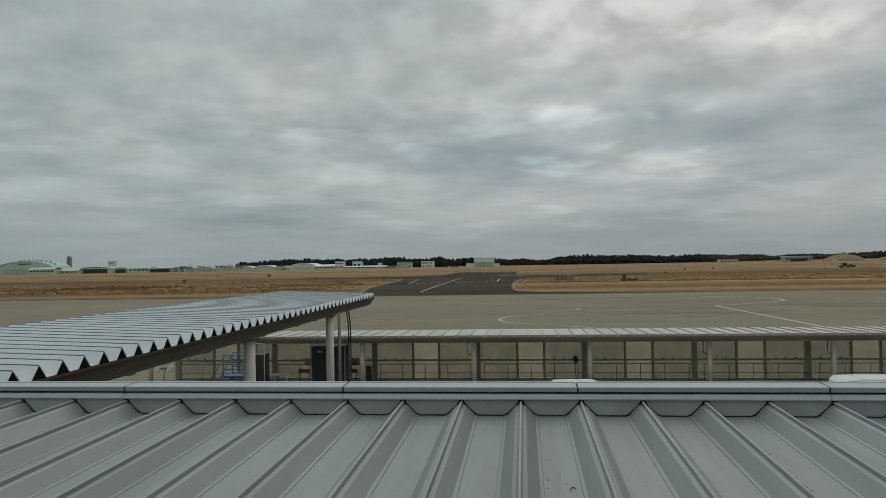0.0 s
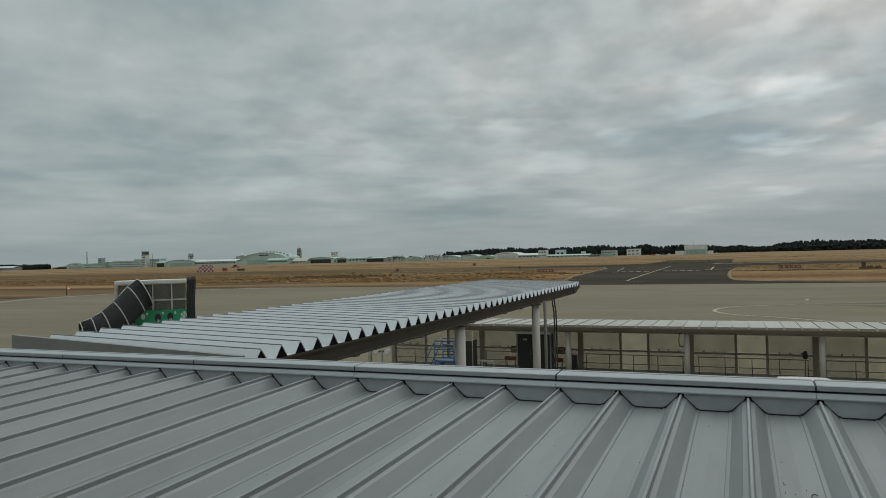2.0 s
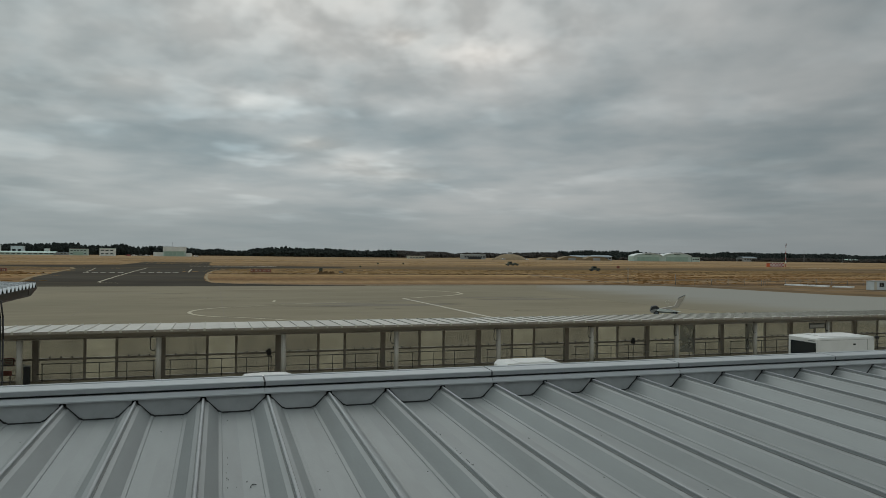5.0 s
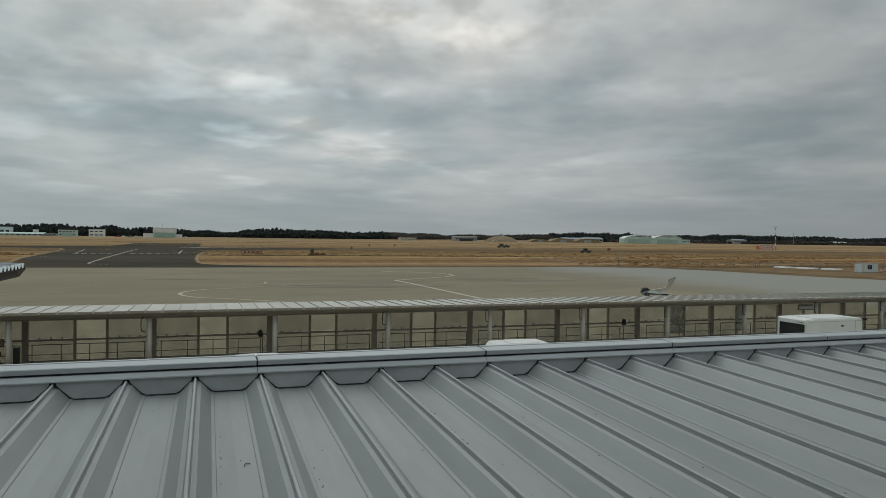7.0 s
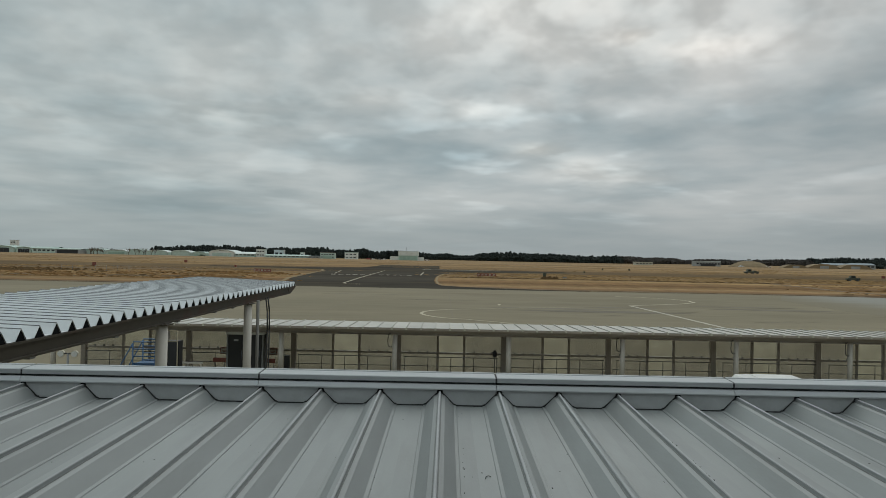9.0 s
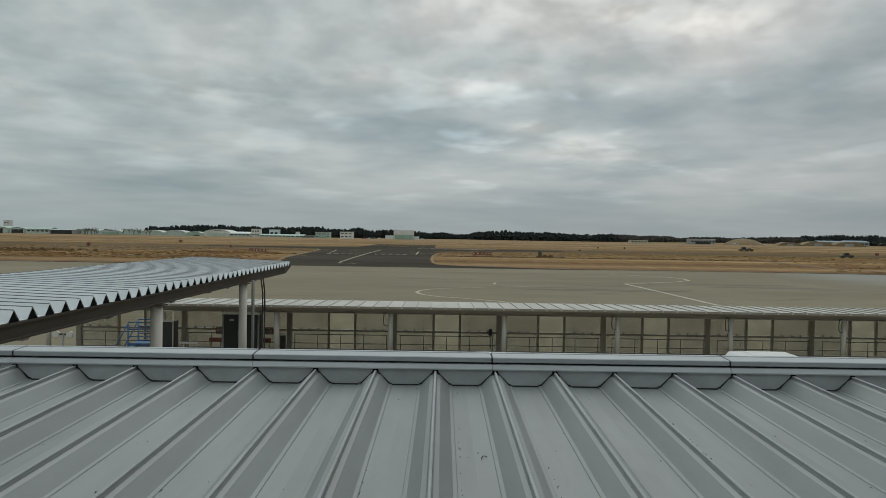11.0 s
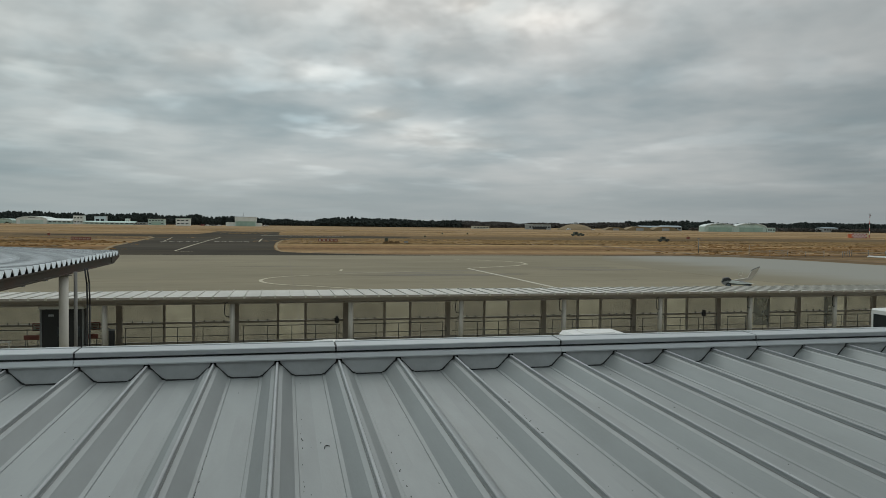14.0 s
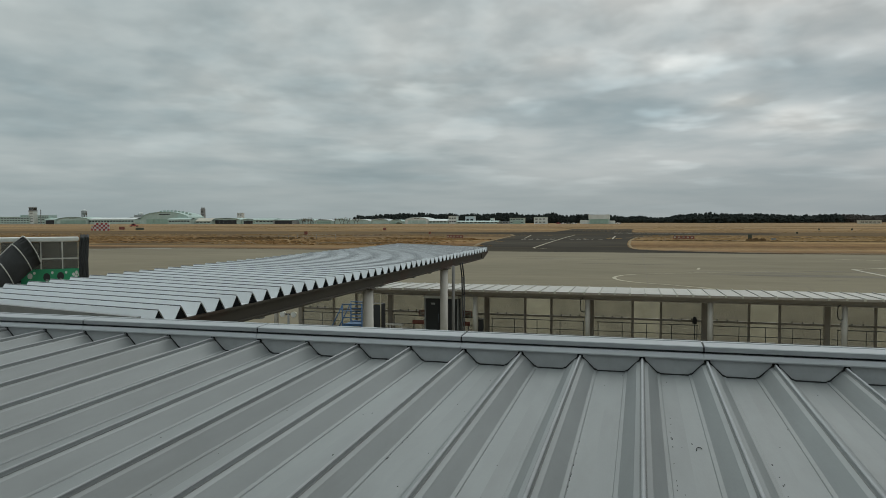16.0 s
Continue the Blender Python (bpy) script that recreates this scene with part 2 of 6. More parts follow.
def ground_mat():
    """Winter airfield grass: mown and unmown bands that run along the runway, tufts and bare patches."""
    m = bpy.data.materials.new("winter_grass")
    m.use_nodes = True
    nd, lk = m.node_tree.nodes, m.node_tree.links
    p = nd["Principled BSDF"]
    p.inputs["Roughness"].default_value = 0.95
    p.inputs["Specular IOR Level"].default_value = 0.1
    tc = nd.new("ShaderNodeTexCoord")
    sep = nd.new("ShaderNodeSeparateXYZ")
    lk.new(tc.outputs["Object"], sep.inputs[0])

    def noise_(scale, stretch, detail=5.0, rough=0.55):
        mp = nd.new("ShaderNodeMapping")
        mp.inputs["Scale"].default_value = stretch
        lk.new(tc.outputs["Object"], mp.inputs[0])
        t = nd.new("ShaderNodeTexNoise")
        t.inputs["Scale"].default_value, t.inputs["Detail"].default_value, t.inputs["Roughness"].default_value = scale, detail, rough
        lk.new(mp.outputs[0], t.inputs["Vector"])
        return t.outputs["Fac"]

    wob = nd.new("ShaderNodeMath")
    wob.operation = "MULTIPLY_ADD"
    lk.new(noise_(0.012, (1, 1, 1), 4.0), wob.inputs[0])
    wob.inputs[1].default_value = 14.0
    lk.new(sep.outputs[1], wob.inputs[2])
    pos = nd.new("ShaderNodeMapRange")
    lk.new(wob.outputs[0], pos.inputs[0])
    pos.inputs[1].default_value, pos.inputs[2].default_value = 130 + 7, 830 + 7
    ramp = nd.new("ShaderNodeValToRGB")
    lk.new(pos.outputs[0], ramp.inputs[0])
    straw, pale, brown, dull, rust = (0.318, 0.205, 0.092, 1), (0.308, 0.209, 0.111, 1), (0.112, 0.070, 0.036, 1), (0.196, 0.126, 0.062, 1), (0.238, 0.136, 0.058, 1)
    stops = ((0.0, dull), (0.026, brown), (0.038, rust), (0.044, pale), (0.054, straw), (0.060, rust), (0.098, rust), (0.106, straw), (0.128, straw), (0.134, brown), (0.143, brown), (0.150, straw),
             (0.175, dull), (0.205, brown), (0.235, dull), (0.31, dull), (0.335, brown), (0.36, straw), (0.40, dull), (0.45, straw), (0.52, pale), (0.56, dull), (0.60, pale), (0.72, straw), (0.745, brown), (0.77, pale), (1.0, pale))
    els = ramp.color_ramp.elements
    els[0].position, els[0].color = stops[0]
    els[1].position, els[1].color = stops[-1]
    for pos_, c in stops[1:-1]:
        e = els.new(pos_)
        e.color = c
    tuft = nd.new("ShaderNodeMapRange")
    mixn = nd.new("ShaderNodeMath")
    mixn.operation = "MULTIPLY_ADD"
    lk.new(noise_(0.5, (0.6, 0.11, 1), 6.0, 0.7), mixn.inputs[0])
    mixn.inputs[1].default_value = 0.72
    mown = nd.new("ShaderNodeMath")
    mown.operation = "MULTIPLY_ADD"
    lk.new(noise_(0.03, (0.06, 1, 1), 5.0, 0.6), mown.inputs[0])
    mown.inputs[1].default_value = 0.75
    lk.new(noise_(0.08, (0.022, 1, 1), 6.0, 0.6), mown.inputs[2])
    lk.new(mown.outputs[0], mixn.inputs[2])
    lk.new(mixn.outputs[0], tuft.inputs[0])
    tuft.inputs[1].default_value, tuft.inputs[2].default_value = 0.98, 1.48
    tuft.inputs[3].default_value, tuft.inputs[4].default_value = 0.42, 1.42
    sc = nd.new("ShaderNodeVectorMath")
    sc.operation = "SCALE"
    lk.new(ramp.outputs[0], sc.inputs[0])
    lk.new(tuft.outputs[0], sc.inputs[3])
    worn = nd.new("ShaderNodeMapRange")
    lk.new(noise_(0.022, (0.16, 1, 1), 8.0, 0.7), worn.inputs[0])
    worn.inputs[1].default_value, worn.inputs[2].default_value = 0.42, 0.62
    worn.inputs[3].default_value, worn.inputs[4].default_value = 0.0, 0.5
    damp = nd.new("ShaderNodeMix")
    damp.data_type = "RGBA"
    lk.new(worn.outputs[0], damp.inputs["Factor"])
    lk.new(sc.outputs[0], damp.inputs["A"])
    damp.inputs["B"].default_value = (0.150, 0.092, 0.044, 1)
    lk.new(damp.outputs["Result"], p.inputs["Base Color"])
    bp = nd.new("ShaderNodeBump")
    bp.inputs["Strength"].default_value, bp.inputs["Distance"].default_value = 0.6, 0.4
    lk.new(noise_(0.9, (1, 1, 1), 5.0), bp.inputs["Height"])
    lk.new(bp.outputs[0], p.inputs["Normal"])
    return m


STEEL = mat("weathered_roof_steel", (0.254, 0.270, 0.268), 0.46, 0.28, 0.13, 0.5, (1.6, 0.35, 1.6), 0.05, 60, (0.17, 0.17, 0.16), 0.4, spec=0.4)
LAP = mat("dark_seam_lap", (0.13, 0.136, 0.132), 0.6, 0, 0.3, 2.0)
COPING = mat("coping_steel", (0.36, 0.38, 0.39), 0.45, 0.2, 0.09, 0.8, (0.5, 1.5, 1), 0.05, 60, (0.24, 0.24, 0.23), 0.3)
CLOSURE = mat("closure_steel", (0.41, 0.425, 0.43), 0.5, 0.1, 0.12, 1.5, (1, 1, 1), 0.05, 60, (0.17, 0.17, 0.16), 0.35)
SEAL_AND_SHADE = mat("black_sealant_and_shade", (0.018, 0.018, 0.018), 0.7, 0, 0.2)
VOID = mat("hollow_shade", (0.014, 0.015, 0.016), 0.95, 0, 0.2, spec=0.0)
FOLDSEAM = mat("shaded_fold_seam", (0.11, 0.115, 0.118), 0.6, 0.1, 0.2)
SEAM = mat("dull_seam_cap", (0.33, 0.34, 0.345), 0.65, 0.1, 0.15, spec=0.25)
CANOPY = mat("canopy_roof_steel", (0.56, 0.585, 0.595), 0.42, 0.2, 0.09, 0.5, (0.35, 1.6, 1), 0.05, 60, (0.3, 0.3, 0.29), 0.25)
WALKROOF = mat("walkway_roof_steel", (0.40, 0.385, 0.345), 0.5, 0.05, 0.16, 0.6, (1.4, 0.5, 1), 0.05, 40, (0.33, 0.32, 0.28), 0.5)
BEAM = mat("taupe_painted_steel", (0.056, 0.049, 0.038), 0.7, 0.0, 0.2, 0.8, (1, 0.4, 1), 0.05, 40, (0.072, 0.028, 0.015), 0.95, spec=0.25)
WBEAM = mat("pale_taupe_beam", (0.35, 0.315, 0.265), 0.55, 0, 0.12, 0.8, (0.3, 1, 1), dirt=(0.16, 0.13, 0.1), dirt_amount=0.4)
FRAME = mat("brown_window_frame", (0.29, 0.255, 0.21), 0.5, 0.1, 0.15, 1.2, dirt=(0.2, 0.18, 0.14), dirt_amount=0.3)
POST = mat("grey_painted_post", (0.48, 0.455, 0.405), 0.5, 0.0, 0.10, 1.0, (1, 1, 0.3), 0.04, 40, (0.2, 0.17, 0.12), 0.3)
PIPE = mat("dull_pipe", (0.16, 0.155, 0.14), 0.5, 0.2, 0.12)
RUBBER = mat("black_rubber", (0.02, 0.02, 0.021), 0.65, 0, 0.2)
FILM = film_glass("filmed_glazing", (0.47, 0.43, 0.365), 0.66)
CLEAR = film_glass("clear_glazing", (0.30, 0.30, 0.20), 0.88)
DIM = film_glass("dim_glazing", (0.30, 0.29, 0.25), 0.74)
VINYL = film_glass("vinyl_curtain", (0.36, 0.37, 0.35), 0.5)
CONCRETE = mat("apron_concrete", (0.207, 0.181, 0.127), 0.85, 0, 0.2, 0.035, (0.35, 1, 1), 0.1, 6, (0.145, 0.12, 0.084), 0.6, spec=0.05)
NEWCON = mat("pale_concrete", (0.285, 0.276, 0.238), 0.8, 0, 0.08, 0.05, (0.5, 1, 1), 0.1, 6, (0.235, 0.222, 0.18), 0.5, spec=0.12)
PALECON = pale_concrete("part_pale_concrete", (0.195, 0.170, 0.119), (0.250, 0.244, 0.214), 60.0, 82.0)
SEALLINE = mat("joint_filler", (0.15, 0.125, 0.088), 0.9, 0, 0.2, 0.3)
OILY = mat("tyre_marks", (0.148, 0.129, 0.096), 0.7, 0, 0.3, 0.3, (0.3, 1, 1), spec=0.12)
ASPHALT = mat("taxiway_asphalt", (0.062, 0.056, 0.047), 0.9, 0, 0.38, 0.022, (0.35, 1, 1), 0.2, 10, (0.118, 0.097, 0.066), 0.85, spec=0.0)
RUNWAY = mat("worn_asphalt", (0.135, 0.10, 0.064), 0.9, 0, 0.3, 0.02, (0.3, 1, 1), 0.2, 10, (0.24, 0.158, 0.078), 0.85, spec=0.0)
SHOULDER = mat("worn_shoulder", (0.235, 0.178, 0.10), 0.9, 0, 0.2, 0.1, spec=0.12)
PAINT = mat("worn_white_paint", (0.40, 0.37, 0.30), 0.7, 0, 0.2, 0.4, dirt=(0.34, 0.29, 0.2), dirt_amount=0.75)
PALELINE = mat("faded_yellow_paint", (0.36, 0.32, 0.225), 0.7, 0, 0.2, 0.4, dirt=(0.33, 0.29, 0.2), dirt_amount=0.8)
GRASS = ground_mat()
DITCH = mat("dark_ditch_grass", (0.125, 0.083, 0.044), 0.95, 0, 0.4, 0.15, (0.3, 1, 1))
WEED = mat("dead_brown_weeds", (0.138, 0.090, 0.047), 0.95, 0, 0.4, 0.4, spec=0.1, island=True)
VERGE = mat("damp_bare_soil", (0.125, 0.086, 0.048), 0.95, 0, 0.3, 0.12, (0.4, 1, 1), dirt=(0.2, 0.135, 0.07), dirt_amount=0.8, spec=0.05)
BLADE = mat("dry_grass_blades", (0.27, 0.175, 0.082), 0.95, 0, 0.22, 0.4, spec=0.1, island=True)
RUSTGRASS = mat("rust_brown_grass", (0.215, 0.122, 0.052), 0.95, 0, 0.3, 0.4, spec=0.1, island=True)
WHITE = mat("white_vehicle_paint", (0.72, 0.72, 0.70), 0.3, 0, 0.05, 1.0, dirt=(0.5, 0.49, 0.45), dirt_amount=0.3)
OFFICE = mat("blue_white_panel", (0.50, 0.55, 0.57), 0.6, 0, 0.1, 0.4, dirt=(0.4, 0.43, 0.44), dirt_amount=0.4)
WHITEWALL = mat("white_painted_wall", (0.62, 0.64, 0.60), 0.7, 0, 0.12, 0.2, dirt=(0.42, 0.42, 0.38), dirt_amount=0.4)
PALEGREEN = mat("pale_green_wall", (0.43, 0.53, 0.475), 0.7, 0, 0.14, 0.1, dirt=(0.22, 0.27, 0.23), dirt_amount=0.4)
GREENROOF = mat("grey_green_roof", (0.36, 0.46, 0.415), 0.6, 0, 0.14, 0.08, dirt=(0.17, 0.2, 0.18), dirt_amount=0.4)
GREENDOOR = mat("green_hangar_door", (0.29, 0.40, 0.33), 0.6, 0, 0.12, 0.2)
PALEROOF = mat("pale_sheet_roof", (0.58, 0.62, 0.60), 0.5, 0, 0.12, 0.1, dirt=(0.35, 0.37, 0.36), dirt_amount=0.4)
GREYWALL = mat("grey_wall", (0.28, 0.29, 0.28), 0.75, 0, 0.15, 0.15, dirt=(0.18, 0.18, 0.17), dirt_amount=0.4)
CREAM = mat("cream_wall", (0.46, 0.44, 0.36), 0.75, 0, 0.12, 0.15)
BLUEGREY = mat("blue_grey_roof", (0.20, 0.25, 0.28), 0.6, 0, 0.15, 0.1)
DARK = mat("dark_opening", (0.022, 0.024, 0.026), 0.6, 0, 0.2, 0.3)
GLASS = mat("dark_glass", (0.025, 0.03, 0.032), 0.08, 0, 0.1, spec=0.6)
BLUE = mat("blue_painted_steel", (0.038, 0.11, 0.23), 0.5, 0, 0.15, 1.0, dirt=(0.1, 0.12, 0.14), dirt_amount=0.4)
TARP = mat("dark_tarpaulin", (0.045, 0.055, 0.062), 0.6, 0, 0.3, 0.8, bump=0.5, bscale=3)
RED = mat("red_paint", (0.33, 0.045, 0.05), 0.5, 0, 0.15, 1.0, dirt=(0.2, 0.06, 0.04), dirt_amount=0.3)
BRICK = mat("faded_red_print", (0.20, 0.065, 0.045), 0.6, 0, 0.2, 1.0)
ORANGE = mat("orange_paint", (0.55, 0.13, 0.045), 0.5, 0, 0.12)
OLIVE = mat("olive_paint", (0.065, 0.07, 0.045), 0.7, 0, 0.2, 0.6)
EARTH = mat("bare_earth_bank", (0.20, 0.148, 0.085), 0.95, 0, 0.25, 0.15, bump=0.6, bscale=0.8)
SMOKED = mat("smoked_door_panel", (0.03, 0.031, 0.03), 0.45, 0, 0.25, 0.8, spec=0.25)
FABRIC = mat("dark_hood_fabric", (0.07, 0.073, 0.073), 0.75, 0, 0.25, 0.7, bump=0.4, bscale=4)
HOOP = mat("pale_hoop_tube", (0.50, 0.50, 0.46), 0.45, 0.2, 0.1)
GREENWRAP = mat("green_wrap", (0.025, 0.29, 0.135), 0.45, 0, 0.12, 1.0)
WRAPWHITE = mat("white_wrap_shapes", (0.6, 0.62, 0.58), 0.45, 0, 0.1)
GREY = mat("grey_equipment", (0.19, 0.195, 0.19), 0.55, 0.1, 0.2, 0.8)
ALU = mat("blue_grey_aluminium", (0.10, 0.125, 0.145), 0.4, 0.5, 0.12, 0.8)
PLASTER = mat("white_interior_wall", (0.62, 0.61, 0.58), 0.85, 0, 0.06, 0.6)
CARPET = mat("grey_carpet", (0.16, 0.16, 0.165), 0.95, 0, 0.2, 2.0)
LEAF = mat("dark_conifer_leaf", (0.019, 0.024, 0.021), 0.95, 0, 0.35, 0.05, spec=0.15, island=True)
LEAF2 = mat("brown_winter_wood", (0.045, 0.040, 0.035), 0.9, 0, 0.4, 0.05, spec=0.15, island=True)
TWIG = mat("bare_twigs", (0.15, 0.125, 0.095), 0.9, 0, 0.4, 0.1, spec=0.1, island=True)
TRUNK = mat("bark", (0.09, 0.07, 0.05), 0.95, 0, 0.3, 0.5)


# ---- mesh helpers ----
def bm_box(a, b, bm=None, bevel=0.0):
    bm = bm or bmesh.new()
    vs = [bm.verts.new((a[0] if i & 1 == 0 else b[0], a[1] if i & 2 == 0 else b[1], a[2] if i & 4 == 0 else b[2])) for i in range(8)]
    fs = [bm.faces.new([vs[i] for i in q]) for q in ((0, 2, 3, 1), (4, 5, 7, 6), (0, 1, 5, 4), (2, 6, 7, 3), (0, 4, 6, 2), (1, 3, 7, 5))]
    if bevel:
        es = {e for f in fs for e in f.edges}
        bmesh.ops.bevel(bm, geom=list(es), offset=bevel, segments=2, affect="EDGES", clamp_overlap=True)
    return bm


def bm_prism(outline, lo, hi, axis="y", bm=None):
    """A closed outline drawn across an axis and drawn out from lo to hi along it. Outlines: y: (x, z); x: (y, z); z: (x, y)."""
    bm = bm or bmesh.new()
    put = {"y": lambda u, v, w: (u, w, v), "x": lambda u, v, w: (w, u, v), "z": lambda u, v, w: (u, v, w)}[axis]
    A = [bm.verts.new(put(u, v, lo)) for u, v in outline]
    B = [bm.verts.new(put(u, v, hi)) for u, v in outline]
    n = len(outline)
    for i in range(n):
        bm.faces.new((A[i], A[(i + 1) % n], B[(i + 1) % n], B[i]))
    bm.faces.new(A[::-1])
    bm.faces.new(B)
    bmesh.ops.recalc_face_normals(bm, faces=bm.faces)
    return bm


def bm_tube(p, q, r, n=12, bm=None, r2=None, caps=True):
    """A round bar from p to q."""
    bm = bm or bmesh.new()
    p, q = Vector(p), Vector(q)
    turn = (q - p).to_track_quat("Z", "Y")
    A, B = [], []
    for i in range(n):
        c, s = math.cos(2 * math.pi * i / n), math.sin(2 * math.pi * i / n)
        A.append(bm.verts.new(p + turn @ Vector((r * c, r * s, 0))))
        B.append(bm.verts.new(q + turn @ Vector(((r if r2 is None else r2) * c, (r if r2 is None else r2) * s, 0))))
    for i in range(n):
        f = bm.faces.new((A[i], A[(i + 1) % n], B[(i + 1) % n], B[i]))
        f.smooth = True
    if caps:
        bm.faces.new(A[::-1])
        bm.faces.new(B)
    return bm


def bm_line(points, r, n=8, bm=None):
    bm = bm or bmesh.new()
    for a, b in zip(points, points[1:]):
        bm_tube(a, b, r, n, bm)
    return bm


def bm_sheet(profile, y0, y1, thick=0.004):
    """A thin bent sheet: an open profile of (x, z) drawn out along y."""
    under = [(x, z - thick) for x, z in profile]
    return bm_prism(profile + under[::-1], y0, y1, "y")


def mesh_of(name, bm, material):
    me = bpy.data.meshes.new(name)
    bm.to_mesh(me)
    bm.free()
    me.materials.append(material)
    return me


def part(name, bm, material, parent, label=""):
    """Links a bmesh (or a shared mesh) as one mesh object under a thing or a part."""
    ob = new(name, bm if isinstance(bm, bpy.types.Mesh) else mesh_of(name, bm, material))
    ob.parent = parent
    if label:
        ob["label"] = label
    return ob


def piece(name, me, parent, x, y, z, rz=0.0):
    ob = new(name, me)
    ob.parent = parent
    ob.location, ob.rotation_euler = (x, y, z), (0, 0, rz)
    return ob


def thing(name, x, y, z, label, category, group="", kind="", rz=0.0):
    ob = new(name)
    ob.location, ob.rotation_euler, ob.empty_display_size = (x, y, z), (0, 0, radians(rz)), 0.2
    return tagged(ob, label, category, group, kind)


def solid(name, bm, material, label="", category="", group="", kind="structure"):
    return tagged(new(name, mesh_of(name, bm, material)), label, category, group, kind)


def sheet_poly(points, z, thick=0.02):
    return bm_prism(points, z - thick, z, "z")


def ribbon(points, width, z, thick=0.004):
    """A flat strip of even width along a line of (x, y)."""
    pts = [Vector(p) for p in points]
    left, right = [], []
    for i, p in enumerate(pts):
        d = (pts[min(i + 1, len(pts) - 1)] - pts[max(i - 1, 0)]).normalized()
        nrm = Vector((-d.y, d.x)) * width / 2
        left.append(p + nrm)
        right.append(p - nrm)
    bm = bmesh.new()
    L = [bm.verts.new((v.x, v.y, z)) for v in left]
    R = [bm.verts.new((v.x, v.y, z)) for v in right]
    for i in range(len(pts) - 1):
        bm.faces.new((R[i], R[i + 1], L[i + 1], L[i]))
    bmesh.ops.recalc_face_normals(bm, faces=bm.faces)
    if bm.faces[:][0].normal.z < 0:
        bmesh.ops.reverse_faces(bm, faces=bm.faces)
    return bm


def arc(cx, cy, r, a0, a1, n=16):
    return [(cx + r * math.cos(radians(a0 + (a1 - a0) * i / n)), cy + r * math.sin(radians(a0 + (a1 - a0) * i / n))) for i in range(n + 1)]

# ---- ground, apron, taxiway, runway ----
solid("ground", bm_prism([(-3600, -300), (3600, -300), (3600, 4200), (-3600, 4200)], -1.0, 0.0, "z"), GRASS)
apron_edge = [(-131, 60), (-136, 92), (-140, 101), (-139, 111), (-135.5, 122), (-124, 138), (-108, 145.5), (-72, 144.6), (-30, 144.8), (0, 144.8), (21, 144.6), (45, 146), (75, 145.2), (90, 143.4), (99, 139), (104.5, 128), (107.5, 115), (110.5, 102), (114.5, 95), (116, 86), (121, 40), (124, 3), (-129, 3)]
solid("apron", sheet_poly(apron_edge, 0.02), CONCRETE)
pale = [(69.5, 145), (75, 145), (89.7, 143.2), (98.7, 138.8), (104.2, 127.8), (107.2, 114.8), (110.2, 101.8), (114.2, 94.8), (115.6, 86), (120.6, 40), (123.5, 3.5), (70, 3.5), (62, 60), (58, 79), (57, 100), (60, 126)]
solid("apron_extension", sheet_poly(pale, 0.026, 0.01), PALECON)
# joints between the bays of concrete
joints = thing("apron_joints", 0, 0, 0, "thin dark joints between concrete apron bays", "joint", kind="structure")
for i in range(-7, 5):
    part("joint", ribbon([(0.7 + 15.0 * i, 8), (0.7 + 15.0 * i, 149)], 0.10, 0.024), SEALLINE, joints)
for y in (60, 75, 90, 105, 120, 135):
    part("joint", ribbon([(-160, y), (78, y)], 0.08, 0.0245), SEALLINE, joints)
taxi = [(-60, 144.7), (30, 144.7), (12, 151), (4, 155.6), (-0.8, 160.7), (-2.2, 172), (-2.8, 192), (-2.7, 228), (-0.9, 262), (3, 280), (9, 291), (18, 299), (-62, 312), (-52.6, 306), (-48.2, 288), (-46.6, 262), (-44.5, 232), (-42, 193), (-38, 168), (-43, 155)]
solid("taxiway", sheet_poly(taxi, 0.03), ASPHALT)
solid("runway", sheet_poly([(-2400, 300), (2400, 300), (2400, 352), (-2400, 352)], 0.018), RUNWAY)
solid("runway_junction", sheet_poly([(-53, 305.5), (14, 297), (40, 312), (58, 322), (58, 340), (24, 350), (-1.6, 354), (-2.6, 413), (-1.3, 469), (-41, 469), (-40.4, 411), (-42.6, 368), (-58, 351), (-112, 343), (-112, 330), (-74, 318)], 0.034), ASPHALT)
shoulder = thing("grass_edge_strips", 0, 0, 0, "pale worn strips along the grass edges", "kerb", kind="structure")
for pts, w in (([(14, 151), (4.4, 156.4), (-0.2, 161.4), (-1.6, 172), (-2.2, 192), (-2.1, 228), (-0.3, 262), (3.6, 279.6), (10, 290.6)], 0.6), ([(30, 145.6), (45, 146.8), (70, 146)], 0.8), ([(-38.8, 168), (-42.8, 193), (-45.3, 232), (-47.4, 262), (-49, 288), (-53.6, 306)], 1.1), ([(-137, 92), (-141, 101), (-140, 111), (-136.5, 122.6), (-125, 139), (-108, 146.5), (-80, 145.8)], 0.7)):
    part("strip", ribbon(pts, w, 0.04), SHOULDER, shoulder)
ditch = thing("drainage_ditch", 0, 0, 0, "dark overgrown ditch across the dry grass", "ditch", kind="structure")
part("ditch_run", ribbon([(8, 246), (16, 238), (34, 227), (51, 221.5), (71, 223), (88, 227), (98, 226), (102.5, 219), (101, 197), (97, 172), (100.5, 153), (108, 142), (114, 130), (124, 118), (150, 102), (190, 86)], 2.8, 0.05), DITCH, ditch)
part("ditch_run", ribbon([(-400, 236), (-250, 232), (-150, 226), (-95, 222)], 9.0, 0.012), VERGE, ditch)
part("ditch_run", ribbon([(-300, 196), (-170, 190), (-110, 186)], 1.6, 0.05), DITCH, ditch)
part("ditch_run", ribbon([(6, 157), (20, 149.5), (45, 149), (72, 148.6), (88, 147)], 2.0, 0.05), DITCH, ditch)
